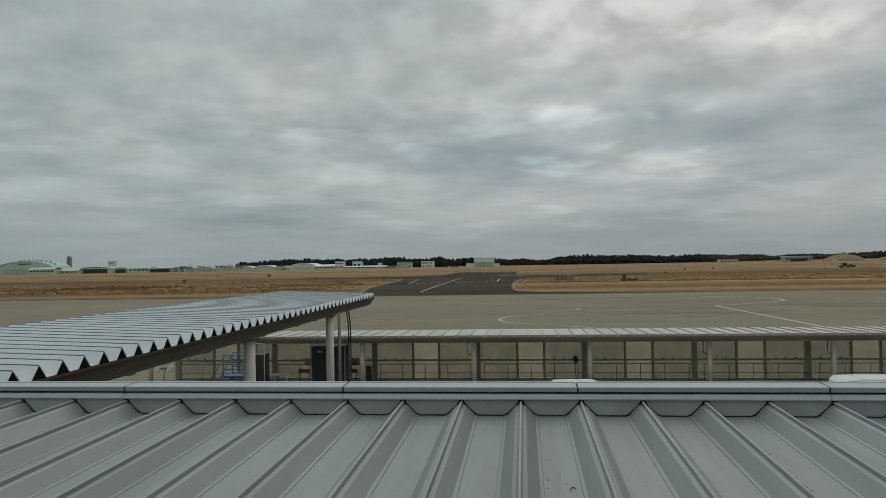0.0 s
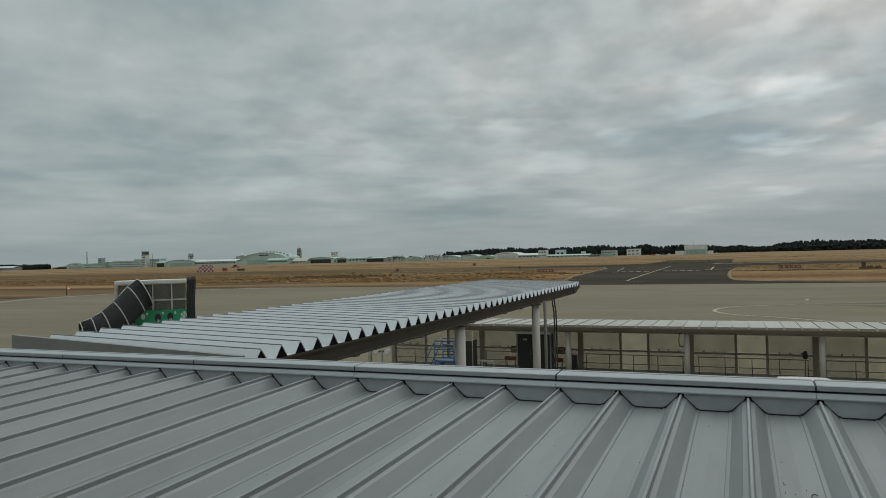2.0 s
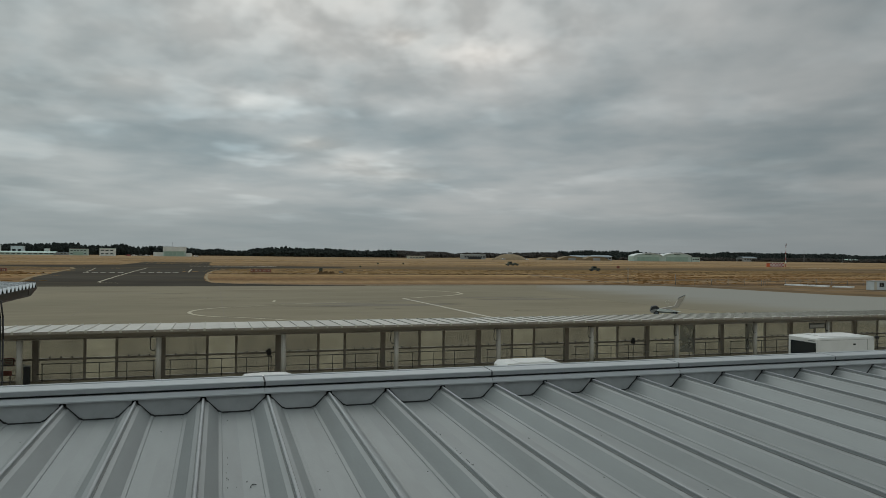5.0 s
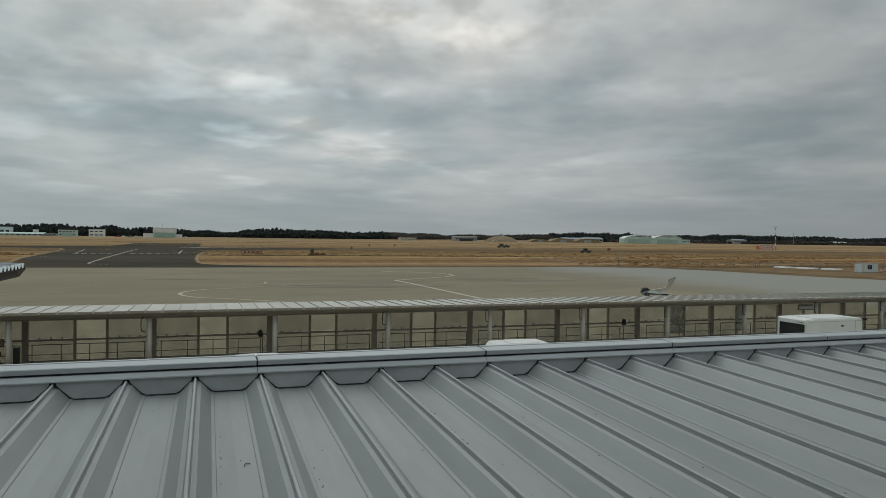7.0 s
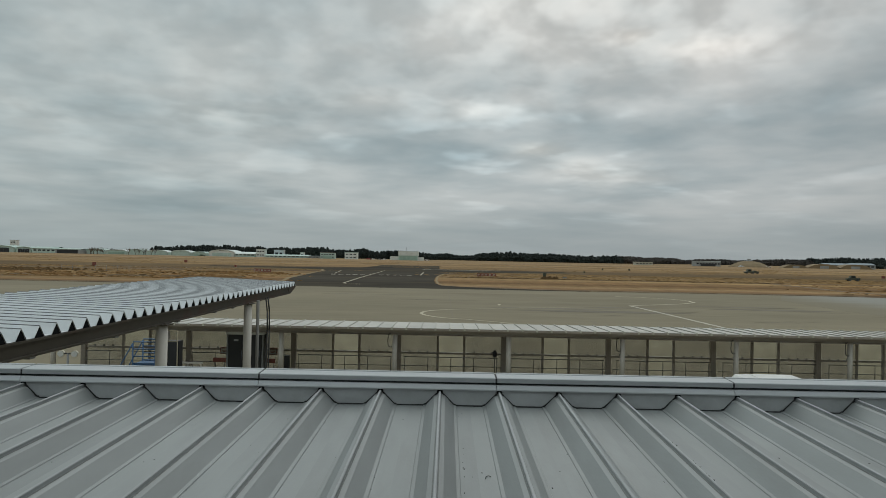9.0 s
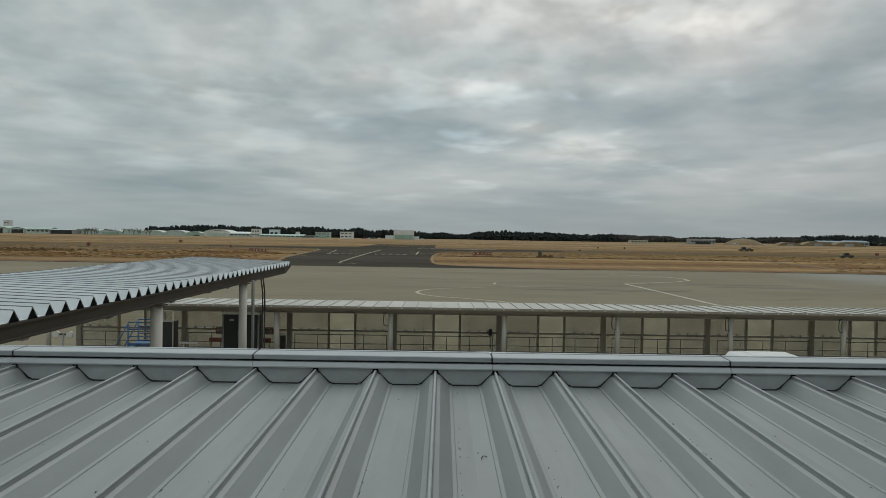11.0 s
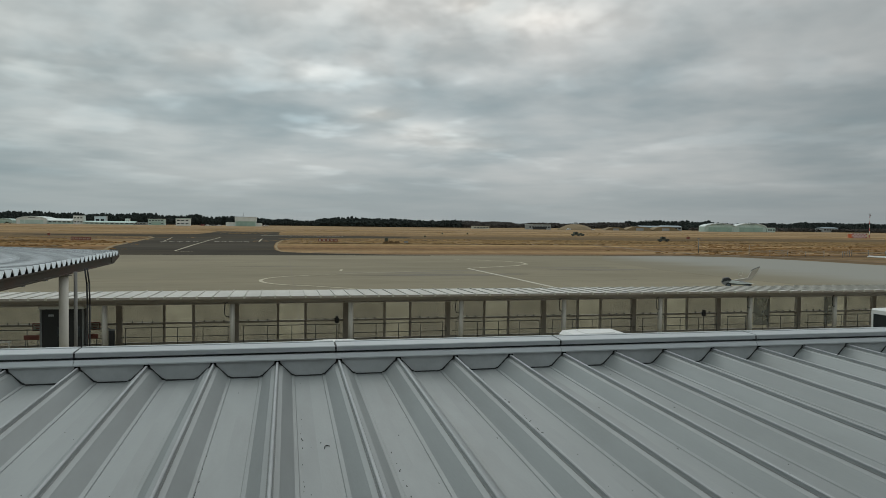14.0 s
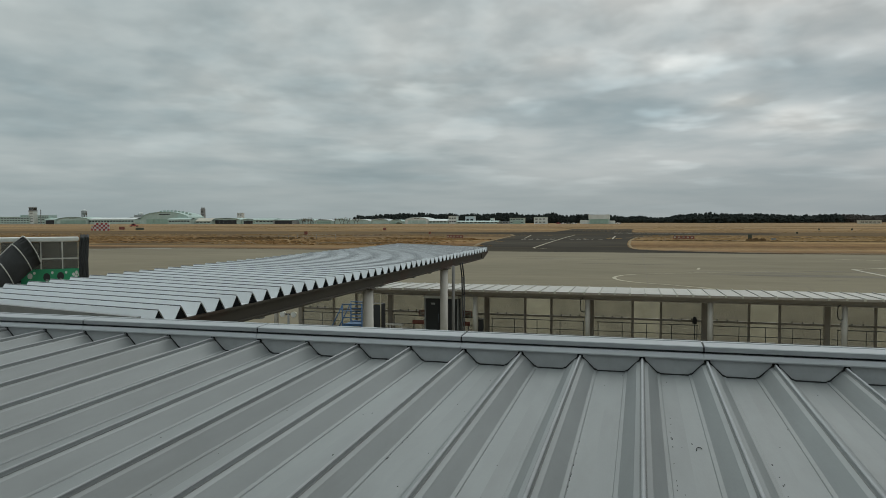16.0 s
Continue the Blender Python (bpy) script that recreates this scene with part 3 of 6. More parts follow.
part("ditch_run", ribbon([(-142.5, 100), (-141.5, 111), (-138, 123.5), (-126, 141), (-108, 148.6), (-72, 148), (-46, 149)], 1.6, 0.05), DITCH, ditch)

verge = thing("bare_verges", 0, 0, 0, "dark damp bare soil verge beside the apron", "verge", kind="structure")
part("verge_strip", ribbon([(96, 147), (106, 136), (111, 122), (115.5, 105), (119.5, 95), (121, 82), (126, 41), (128, 5)], 8.0, 0.014), VERGE, verge)
part("verge_strip", ribbon([(112, 176), (160, 168), (220, 158), (320, 150)], 13.0, 0.012), VERGE, verge)
part("verge_strip", ribbon([(-330, 268), (-220, 262), (-130, 256), (-80, 252)], 8.0, 0.012), VERGE, verge)
part("verge_strip", ribbon([(126, 132), (134, 124), (150, 110), (175, 96), (210, 80)], 5.0, 0.012), VERGE, verge)
part("verge_strip", ribbon([(-150, 168), (-100, 180), (-54, 190)], 20.0, 0.010), VERGE, verge)
part("verge_strip", ribbon([(-460, 232), (-310, 222), (-250, 206), (-185, 192)], 20.0, 0.010), VERGE, verge)
markings = thing("painted_markings", 0, 0, 0, "worn white and pale yellow painted guide lines", "marking", kind="structure")


def mark(pts, w=0.22, m=PAINT, z=0.046):
    part("painted_line", ribbon(pts, w, z), m, markings)


mark(arc(4.6, 82.5, 7.5, 105, 250, 22) + [(6, 72.2), (9, 68)], 0.42, PALELINE)
mark([(2.6, 89.8), (7.5, 92.6), (12, 94.6), (17, 96.2)], 0.22, PALELINE)
mark([(7.4, 98.2), (7.8, 101.0)], 0.35, PALELINE)
mark([(26.9, 102.8), (27.6, 88), (28.1, 74), (28.6, 60)], 0.5)
mark([(26.9, 102.8), (32, 106.2), (37.0, 109.6), (40.2, 113.5), (40.8, 118), (39.2, 122.5), (35.5, 126), (31, 128)], 0.5, PALELINE)
mark([(-23.6, 164), (-24.4, 200), (-25.0, 250), (-25.2, 300)], 0.45, PALELINE, 0.05)
mark([(-23.6, 164), (-22.6, 160.8), (-19, 159)], 0.3, PALELINE, 0.05)
for i in range(5):
    x = -37.5 + 2.35 * i
    mark([(x, 233.0 + 0.25 * i), (x + 1.6, 233.2 + 0.25 * i)], 2.3, PAINT, 0.05)
    x = -22.0 + 2.35 * i
    mark([(x, 236.4 + 0.25 * i), (x + 1.6, 236.6 + 0.25 * i)], 2.3, PAINT, 0.05)
mark([(-8.0, 240), (-8.2, 262), (-8.2, 281)], 0.5, PALELINE, 0.05)
mark([(-38.0, 243), (-40.4, 270), (-42.5, 291)], 0.35, PALELINE, 0.05)
mark([(-10.5, 341), (12, 340), (28, 341)], 3.0, PAINT, 0.05)
mark([(382, 393), (402, 378), (423, 363), (470, 352)], 2.4, WHITEWALL, 0.05)
mark([(-150, 291), (-128, 284), (-100, 281)], 1.0, PALELINE, 0.05)
mark([(-106, 142.5), (-122, 135.5), (-132.6, 121), (-136, 110), (-136.6, 102), (-132.8, 92), (-127.5, 60)], 2.8, NEWCON, 0.05)
stains = thing("tyre_stains", 0, 0, 0, "dark tyre and oil stains on the concrete", "stain", kind="structure")
rs = random.Random(5)
for cx, cy, ln, wd in ((15, 94, 18, 2.4), (24, 98, 14, 1.6), (20, 84.5, 3.4, 0.5), (37, 79, 5, 0.5), (41, 80.5, 4, 0.4), (44, 104, 16, 2.2), (30, 92, 6, 0.5), (-13, 120, 18, 1.2), (52, 96, 7, 0.6), (20, 90, 24, 3.4), (47, 99, 20, 3.0), (-2, 108, 14, 1.0)):
    pts = [(cx - ln / 2 + ln * i / 8, cy + rs.uniform(-0.3, 0.3)) for i in range(9)]
    bm = bmesh.new()
    up, dn = [], []
    for i, (x, y) in enumerate(pts):
        w = wd * math.sin(math.pi * (i + 0.15) / 8.3) * rs.uniform(0.6, 1.1) / 2 + 0.02
        up.append((x, y + w))
        dn.append((x, y - w))
    part("stain", sheet_poly(up + dn[::-1], 0.036, 0.004), OILY, stains)


# ---- the low roof in front of the window ----
RIB_Z, VALLEY_Z, ROOF_Y0, ROOF_Y1 = 5.62, 5.505, 0.62, 6.0
H = RIB_Z - VALLEY_Z
rib_half = [(0.009, H), (0.012, H - 0.014), (0.018, H - 0.018), (0.044, H - 0.027), (0.048, H - 0.032), (0.112, 0.014), (0.117, 0.009), (0.138, 0.006), (0.142, 0.0), (0.25, 0.0)]
rib_profile = [(-x, z) for x, z in rib_half[::-1]] + rib_half
roof = thing("terminal_roof", 0, 0, 0, "grey ribbed metal roof with standing seams", "roof", kind="structure")
SKEW = 0.006                                      # the ribs run a touch askew to the coping
ROOF_RISE = 0.0236                                # the roof climbs a little towards its coping
roof.rotation_euler[0] = math.atan(ROOF_RISE)
roof.location = Vector((0, 6.0, RIB_Z)) - roof.rotation_euler.to_matrix() @ Vector((0, 6.0, RIB_Z))


def valley_at(y):
    return VALLEY_Z + ROOF_RISE * (y - 6.0)


panel_me = mesh_of("roof_panel", bm_sheet(rib_profile, ROOF_Y0, ROOF_Y1, 0.003), STEEL)
for i in range(-30, 33):
    piece("roof_panel", panel_me, roof, 0.5 * i - 6 * SKEW, 0, VALLEY_Z, -SKEW)
# thin seam caps along each rib
seam_me = mesh_of("seam_cap", bm_prism([(-0.007, 0), (-0.009, 0.007), (-0.004, 0.011), (0.004, 0.011), (0.009, 0.007), (0.007, 0)], ROOF_Y0, ROOF_Y1 - 0.01, "y"), SEAM)
for i in range(-30, 33):
    piece("seam_cap", seam_me, roof, 0.5 * i - 6 * SKEW, 0, RIB_Z - 0.002, -SKEW)
# thin dark strips along both sides of each seam
lap_me = mesh_of("seam_lap", bm_prism([(0.0125, 0.0), (0.0125, 0.0045), (0.0175, 0.003), (0.0175, -0.002)], ROOF_Y0, ROOF_Y1 - 0.01, "y"), LAP)
lap2_me = mesh_of("seam_lap", bm_prism([(-0.0125, 0.0), (-0.0125, 0.0045), (-0.0175, 0.003), (-0.0175, -0.002)], ROOF_Y0, ROOF_Y1 - 0.01, "y"), LAP)
for i in range(-30, 33):
    piece("seam_lap", lap_me, roof, 0.5 * i - 6 * SKEW, 0, RIB_Z - 0.0185, -SKEW)
    piece("seam_lap", lap2_me, roof, 0.5 * i - 6 * SKEW, 0, RIB_Z - 0.0185, -SKEW)
coping = thing("roof_coping", 0, 0, 0, "grey folded steel coping along the roof edge", "coping", kind="structure")
cap_out = [(6.0, 5.702), (6.0, 5.738), (6.006, 5.744), (6.172, 5.748), (6.176, 5.741), (6.186, 5.741), (6.190, 5.752), (6.22, 5.753), (6.225, 5.748), (6.225, 5.62), (6.22, 5.62), (6.215, 5.735), (6.012, 5.730), (6.012, 5.702)]
cap_me = mesh_of("coping_cap", bm_prism(cap_out, 0.008, 1.992, "x"), COPING)
joint_me = mesh_of("cap_joint", bm_prism([(6.004, 5.704), (6.004, 5.735), (6.21, 5.744), (6.215, 5.70), (6.02, 5.69)], -0.0085, 0.0085, "x"), SEAL_AND_SHADE)
strip_me = mesh_of("flashing_strip", bm_prism([(5.972, 5.640), (5.974, 5.650), (6.004, 5.684), (6.05, 5.690), (6.05, 5.640)], 0.002, 1.998, "x"), COPING)
# black box fills the slot under the cap, standing in for its shadow
shadow_me = mesh_of("gap_seal", bm_box((0, 6.053, 5.60), (2.0, 6.21, 5.729)), SEAL_AND_SHADE)
for k in range(-8, 8):
    x = 2.0 * k - 0.026
    piece("coping_cap", cap_me, coping, x, 0, 0)
    piece("cap_joint", joint_me, coping, x, 0, 0)
    piece("flashing_strip", strip_me, coping, x, 0, 0)
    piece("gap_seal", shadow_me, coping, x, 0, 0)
clos = [(-0.232, 5.66), (0.232, 5.66), (0.222, RIB_Z - 0.014), (0.130, VALLEY_Z + 0.016), (0.118, VALLEY_Z + 0.016), (0.112, VALLEY_Z + 0.005), (-0.112, VALLEY_Z + 0.005), (-0.118, VALLEY_Z + 0.016), (-0.130, VALLEY_Z + 0.016), (-0.222, RIB_Z - 0.014)]
clos_me = mesh_of("closure_plate", bm_prism(clos, 5.990, 5.996, "y"), CLOSURE)
edge = [(0.232, RIB_Z - 0.004), (0.134, VALLEY_Z + 0.014), (0.120, VALLEY_Z + 0.013), (0.113, VALLEY_Z + 0.003), (-0.113, VALLEY_Z + 0.003), (-0.120, VALLEY_Z + 0.013), (-0.134, VALLEY_Z + 0.014), (-0.232, RIB_Z - 0.004)]
edge_me = mesh_of("closure_seal", bm_line([(x, 5.987, z) for x, z in edge], 0.0068, 6), SEAL_AND_SHADE)
for i in range(-30, 32):
    piece("closure_plate", clos_me, coping, 0.5 * i + 0.25, 0, 0)
    piece("closure_seal", edge_me, coping, 0.5 * i + 0.25, 0, 0)
# small marks on the roof: a curled leaf stalk, screws, grit
stalk = thing("leaf_stalk", -0.208, 4.225, valley_at(4.225) + 0.003, "small curled dark leaf stalk lying on the roof", "leaf")
part("stalk", bm_line([(0.019 * math.cos(a) * (1 - 0.1 * a), 0.034 * math.sin(a) - 0.012 * a, 0.002) for a in [0.4 * k for k in range(9)]], 0.0022, 6), SEAL_AND_SHADE, stalk)
grit = bmesh.new()
rg = random.Random(11)
for _ in range(420):
    i = rg.randint(-14, 15)
    side = rg.choice((-1, 1))
    x = 0.5 * i + (0.25 if rg.random() < 0.35 else 0) + side * rg.uniform(0.10, 0.25) * (0.4 if rg.random() < 0.3 else 1)
    dx = abs((x + 0.25) % 0.5 - 0.25)
    if dx < 0.15:
        continue
    y, s = rg.uniform(2.2, 5.9), rg.uniform(0.001, 0.003)
    bm_box((x - s, y - s * rg.uniform(0.8, 3), valley_at(y) - 0.0005), (x + s, y + s * rg.uniform(0.8, 3), valley_at(y) + 0.002), grit)
# moss smears along a few of the pan edges
for mx, y0, y1, n in ((-0.872, 3.2, 4.3, 110), (-1.875, 3.4, 4.3, 80), (0.155, 3.4, 4.4, 10), (-0.345, 3.6, 4.9, 12), (1.140, 4.2, 5.4, 16)):
    for _ in range(n):
        y, s = rg.triangular(y0, y1, y0), rg.uniform(0.0008, 0.0026)
        x = mx - SKEW * (6 - y) + abs(rg.gauss(0, 0.006)) + 0.004
        bm_box((x - s, y - s * rg.uniform(1, 6), valley_at(y) - 0.0005), (x + s, y + s * rg.uniform(1, 6), valley_at(y) + 0.002), grit)
solid("roof_grit", grit, SEAL_AND_SHADE, "scattered dark grit and moss specks on the roof", "grit", kind="stuff")

# terminal building under and behind the roof
solid("wall_front", bm_box((-15.3, 6.06, 0), (16.2, 6.21, 5.59)), CREAM)
solid("wall_end_west", bm_box((-15.3, -6, 0), (-15.05, 6.055, 5.33)), CREAM)
solid("wall_end_east", bm_box((15.95, -6, 0), (16.2, 6.055, 5.33)), CREAM)
solid("floor", bm_box((-15.0, -6, 5.0), (15.9, 0.6, 5.3)), CARPET)
solid("wall_window_sill", bm_box((-15.0, 0.45, 5.304), (15.9, 0.61, 6.12)), PLASTER)
solid("wall_window_head", bm_box((-15.0, 0.45, 8.0), (15.9, 0.61, 8.6)), PLASTER)
solid("wall_back", bm_box((-15.0, -6.2, 5.304), (15.9, -6.004, 8.6)), PLASTER)
solid("wall_side_west", bm_box((-15.3, -6, 5.5), (-15.004, 0.61, 8.6)), PLASTER)
solid("wall_side_east", bm_box((15.904, -6, 5.5), (16.2, 0.61, 8.6)), PLASTER)
solid("ceiling", bm_box((-15.3, -6.2, 8.604), (16.2, 0.9, 8.8)), PLASTER)
win = thing("window_1", 0, 0, 0, "dark blue-grey aluminium window frame", "window", kind="structure")
for x in (-13.2, -11.2, -9.2, -7.2, -5.23, -3.25, 2.75, 4.75, 6.75, 8.75, 10.75, 12.75):
    part("mullion", bm_box((x - 0.045, 0.44, 6.16), (x + 0.045, 0.56, 7.96), bevel=0.004), ALU, win)
part("mullion", bm_box((-1.455, 0.44, 6.16), (-1.3695, 0.56, 7.96), bevel=0.004), ALU, win)
part("sill_bar", bm_box((-15, 0.44, 6.124), (15.9, 0.56, 6.16)), ALU, win)
part("head_bar", bm_box((-15, 0.44, 7.96), (15.9, 0.56, 7.996)), ALU, win)


# ---- the canopy at right angles to the building ----
def canopy():
    c = thing("canopy", -7.0, 8.0, 0, "grey folded-plate steel canopy on round posts", "canopy")
    P, N, W = 0.5, 46, 4.3
    z0, z1, hh = 5.325, 5.465, 0.175
    # one fold: valley, sides and crest, drawn out across the canopy with a slight rise
    prof = [(-0.25, 0.0), (-0.145, 0.0), (-0.016, hh), (0.016, hh), (0.145, 0.0), (0.25, 0.0)]
    bm = bmesh.new()
    rows = []
    for xx, zz in ((0.0, z0), (-W, z1)):
        rows.append([bm.verts.new((xx, y, zz + z)) for y, z in prof] + [bm.verts.new((xx, y, zz + z - 0.006)) for y, z in prof[::-1]])
    k = len(rows[0])
    for i in range(k):
        bm.faces.new((rows[0][i], rows[0][(i + 1) % k], rows[1][(i + 1) % k], rows[1][i]))
    n = len(prof)
    for r in rows:
        for i in range(n - 1):
            bm.faces.new((r[i], r[i + 1], r[k - 2 - i], r[k - 1 - i]))
    bmesh.ops.recalc_face_normals(bm, faces=bm.faces)
    fold = mesh_of("fold_panel", bm, CANOPY)
    # seam colour is darkened to hold the shade on its upright face
    seam = mesh_of("fold_seam", bm_prism([(0.0, z0 + hh - 0.004), (0.0, z0 + hh + 0.008), (-W, z1 + hh + 0.008), (-W, z1 + hh - 0.004)], -0.006, 0.006, "y"), FOLDSEAM)
    bead = mesh_of("seam_bead", bm_tube((0.003, 0.002, z0 + hh + 0.010), (-W - 0.003, 0.002, z1 + hh + 0.010), 0.006, 6), SEAM)
    lip = mesh_of("fold_lip", bm_line([(0.004, y, z0 + z - 0.004) for y, z in prof[1:5]], 0.0035, 6), CANOPY)
    # black sheet just inside each fold end: the hollow's shade as colour
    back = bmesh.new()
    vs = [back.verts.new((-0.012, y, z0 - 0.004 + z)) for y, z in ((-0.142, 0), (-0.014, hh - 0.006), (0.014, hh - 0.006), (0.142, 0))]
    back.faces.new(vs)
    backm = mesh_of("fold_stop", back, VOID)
    for i in range(N):
        y = 0.45 + P * i
        piece("fold_panel", fold, c, 0, y, 0)
        piece("fold_seam", seam, c, 0, y, 0)
        piece("seam_bead", bead, c, 0, y, 0)
        piece("fold_lip", lip, c, 0, y, 0)
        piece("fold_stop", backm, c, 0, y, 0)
    L = P * N
    ub = [(-0.16, z0 - 0.012), (0.03, z0 - 0.012), (0.03, z0 - 0.05), (-0.02, z0 - 0.06), (-0.02, z0 - 0.25), (0.03, z0 - 0.26), (0.03, z0 - 0.29), (-0.16, z0 - 0.29)]
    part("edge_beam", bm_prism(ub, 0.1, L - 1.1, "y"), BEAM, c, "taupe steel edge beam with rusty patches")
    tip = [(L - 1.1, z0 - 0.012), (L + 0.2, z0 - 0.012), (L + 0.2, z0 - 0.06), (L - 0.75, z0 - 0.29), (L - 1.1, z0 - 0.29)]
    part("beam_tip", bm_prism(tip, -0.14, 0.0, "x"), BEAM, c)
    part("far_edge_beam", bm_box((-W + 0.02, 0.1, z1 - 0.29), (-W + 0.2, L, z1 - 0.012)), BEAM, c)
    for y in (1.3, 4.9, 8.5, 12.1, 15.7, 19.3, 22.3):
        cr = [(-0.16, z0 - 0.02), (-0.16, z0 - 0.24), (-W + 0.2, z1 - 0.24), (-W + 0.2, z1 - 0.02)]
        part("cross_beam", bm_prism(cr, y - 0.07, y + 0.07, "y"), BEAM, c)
    # near end: sloping gutter fascia
    fa = [(0.02, z0 - 0.05), (0.02, z0 + 0.145), (-W - 0.35, z1 + 0.215), (-W - 0.35, z1 - 0.05)]
    part("end_fascia", bm_prism(fa, -0.02, 0.06, "y"), GREY, c, "dark grey end fascia")
    for x in (-0.03, -W + 0.35):
        for y in ((1.3, 8.5, 15.75) if x > -1 else (1.3,)):
            p = part("post", bm_tube((x, y, 0), (x, y, z0 - 0.28 if x > -1 else z1 - 0.28), 0.135, 20), POST, c)
            part("base_plate", bm_box((x - 0.25, y - 0.25, 0.02), (x + 0.25, y + 0.25, 0.05), bevel=0.008), POST, p)
            part("head_plate", bm_box((x - 0.2, y - 0.2, z0 - 0.305), (x + 0.2, y + 0.2, z0 - 0.28)), BEAM, p)
    part("downpipe", bm_line([(0.24, 16.0, 0.02), (0.24, 16.0, z0 - 0.2)], 0.055, 10), PIPE, c)
    for k in range(2):
        y = 17.6 + 0.3 * k
        part("hanging_cable", bm_line([(0.10, y, z0 - 0.2), (0.16, y + 0.02, 4.6), (0.17, y + 0.03, 3.9), (0.15, y + 0.02, 0.02)], 0.028, 6), RUBBER, c)
    for y in (3.2, 6.1, 9.4, 12.2, 14.0):
        part("clip", bm_box((-0.1, y, z0 - 0.33), (0.0, y + 0.16, z0 - 0.29)), GREY, c)
    return c


canopy()


def floodlight(x, y, z):
    f = thing("floodlight", x, y, 0, "white twin floodlight on a slim pole beside the walkway", "lamp")
    part("pole", bm_tube((0, 0, 0), (0, 0, z), 0.05, 10), GREY, f)
    part("foot", bm_box((-0.18, -0.18, 0.0), (0.18, 0.18, 0.05)), GREY, f)
    part("arm", bm_box((-0.34, -0.03, z - 0.03), (0.34, 0.03, z + 0.03)), RUBBER, f)
    for s in (-0.29, 0.29):
        h = part("head", bm_tube((s, 0.12, z + 0.02), (s, -0.06, z - 0.01), 0.10, 14, r2=0.15), CREAM, f)
        part("lens", bm_tube((s, -0.061, z - 0.01), (s, -0.08, z - 0.013), 0.125, 14), WHITE, h)


floodlight(-16.37, 30.0, 2.3)


# ---- the covered walkway ----
def walkway():
    w = thing("covered_walkway", 0, 0, 0, "long covered walkway with pale metal roof and glazed wind screen", "walkway")
    x0, x1 = -21.0, 69.0
    S, first = 5.975, -2.93
    zt = 3.03
    # roof sheets, each with a raised edge seam
    pr = [(0.0, 0.0), (0.0, 0.045), (0.03, 0.045), (0.035, 0.0), (0.746, 0.0)]
    rm = mesh_of("roof_sheet", bm_sheet(pr, 36.25, 40.45, 0.012), WALKROOF)
    clip = mesh_of("eave_clip", bm_box((0.0, 36.19, -0.10), (0.10, 36.25, 0.02)), CREAM)
    n = int((x1 - x0) / 0.747)
    for i in range(n):
        sh = piece("roof_sheet", rm, w, x0 + 0.747 * i, 0, zt + 0.85)
        sh.rotation_euler[0] = -math.atan(0.85 / 36.25)
        piece("eave_clip", clip, w, x0 + 0.747 * i - 0.03, 0, zt)
    part("eave_trim", bm_box((x0, 36.22, zt - 0.12), (x1, 36.245, zt - 0.015)), FRAME, w)
    part("gutter", bm_prism([(36.26, zt - 0.015), (36.26, zt - 0.14), (36.42, zt - 0.14), (36.42, zt - 0.015)], x0, x1, "x"), FRAME, w)
    part("front_beam", bm_prism([(36.85, zt - 0.02), (37.15, zt - 0.02), (37.15, zt - 0.06), (37.04, zt - 0.08), (37.04, zt - 0.40), (37.15, zt - 0.42), (37.15, zt - 0.45), (36.85, zt - 0.45), (36.85, zt - 0.42), (36.96, zt - 0.40), (36.96, zt - 0.08), (36.85, zt - 0.06)], x0, x1, "x"), WBEAM, w)
    part("rear_beam", bm_box((x0, 40.08, zt - 0.48), (x1, 40.32, zt - 0.14)), WBEAM, w)
    part("floor_slab", bm_box((x0, 36.6, 0), (x1, 40.6, 0.12)), CONCRETE, w)
    rear = mesh_of("rear_post", bm_box((-0.14, 40.06, 0.12), (0.14, 40.34, zt - 0.48), bevel=0.01), FRAME)
    mull = mesh_of("mullion", bm_box((-0.065, 40.14, 0.12), (0.065, 40.27, zt - 0.48)), FRAME)
    front = mesh_of("front_post", bm_tube((0, 37, 0.12), (0, 37, zt - 0.45), 0.13, 18), POST)
    hose = mesh_of("drain_hose", bm_line([(-0.22, 36.82, zt - 0.35), (-0.34, 36.80, zt - 0.42), (-0.37, 36.8, zt - 0.8), (-0.33, 36.8, zt - 1.02), (-0.2, 36.82, zt - 1.08), (-0.13, 36.84, zt - 1.02)], 0.022, 8), RUBBER)
    hand = mesh_of("handrail_post", bm_tube((0, 39.7, 0.12), (0, 39.7, 1.06), 0.022, 8), PIPE)
    stud = mesh_of("rail_clip", bm_box((-0.03, 40.10, 1.28), (0.03, 40.16, 1.37)), RUBBER)
    cross = mesh_of("cross_beam", bm_box((-0.08, 37.155, zt - 0.40), (0.08, 40.05, zt - 0.16)), WBEAM)
    for k in range(-3, 13):
        x = first + S * k
        if x0 < x < x1:
            piece("front_post", front, w, x, 0, 0)
            piece("cross_beam", cross, w, x, 0, 0)
            if k % 2 == 0 or k > 1:
                piece("drain_hose", hose, w, x, 0, 0)
        xr = x
        if x0 < xr < x1:
            piece("rear_post", rear, w, xr, 0, 0)
        a, b = xr + 2.24, xr + 3.74
        panes = ((xr + 0.14, a - 0.065, FILM), (a + 0.065, b - 0.065, CLEAR), (b + 0.065, xr + S - 0.14, FILM))
        for xm in (a, b):
            if x0 < xm < x1:
                piece("mullion", mull, w, xm, 0, 0)
        for pa, pb, gm in panes:
            if pa < x0 or pb > x1:
                continue
            if 25.5 < pa < 36 and gm is FILM:
                gm = DIM
            part("upper_pane", bm_box((pa, 40.19, 1.28), (pb, 40.20, zt - 0.48)), gm, w)
            part("lower_pane", bm_box((pa, 40.19, 0.2), (pb, 40.20, 1.168)), gm, w)
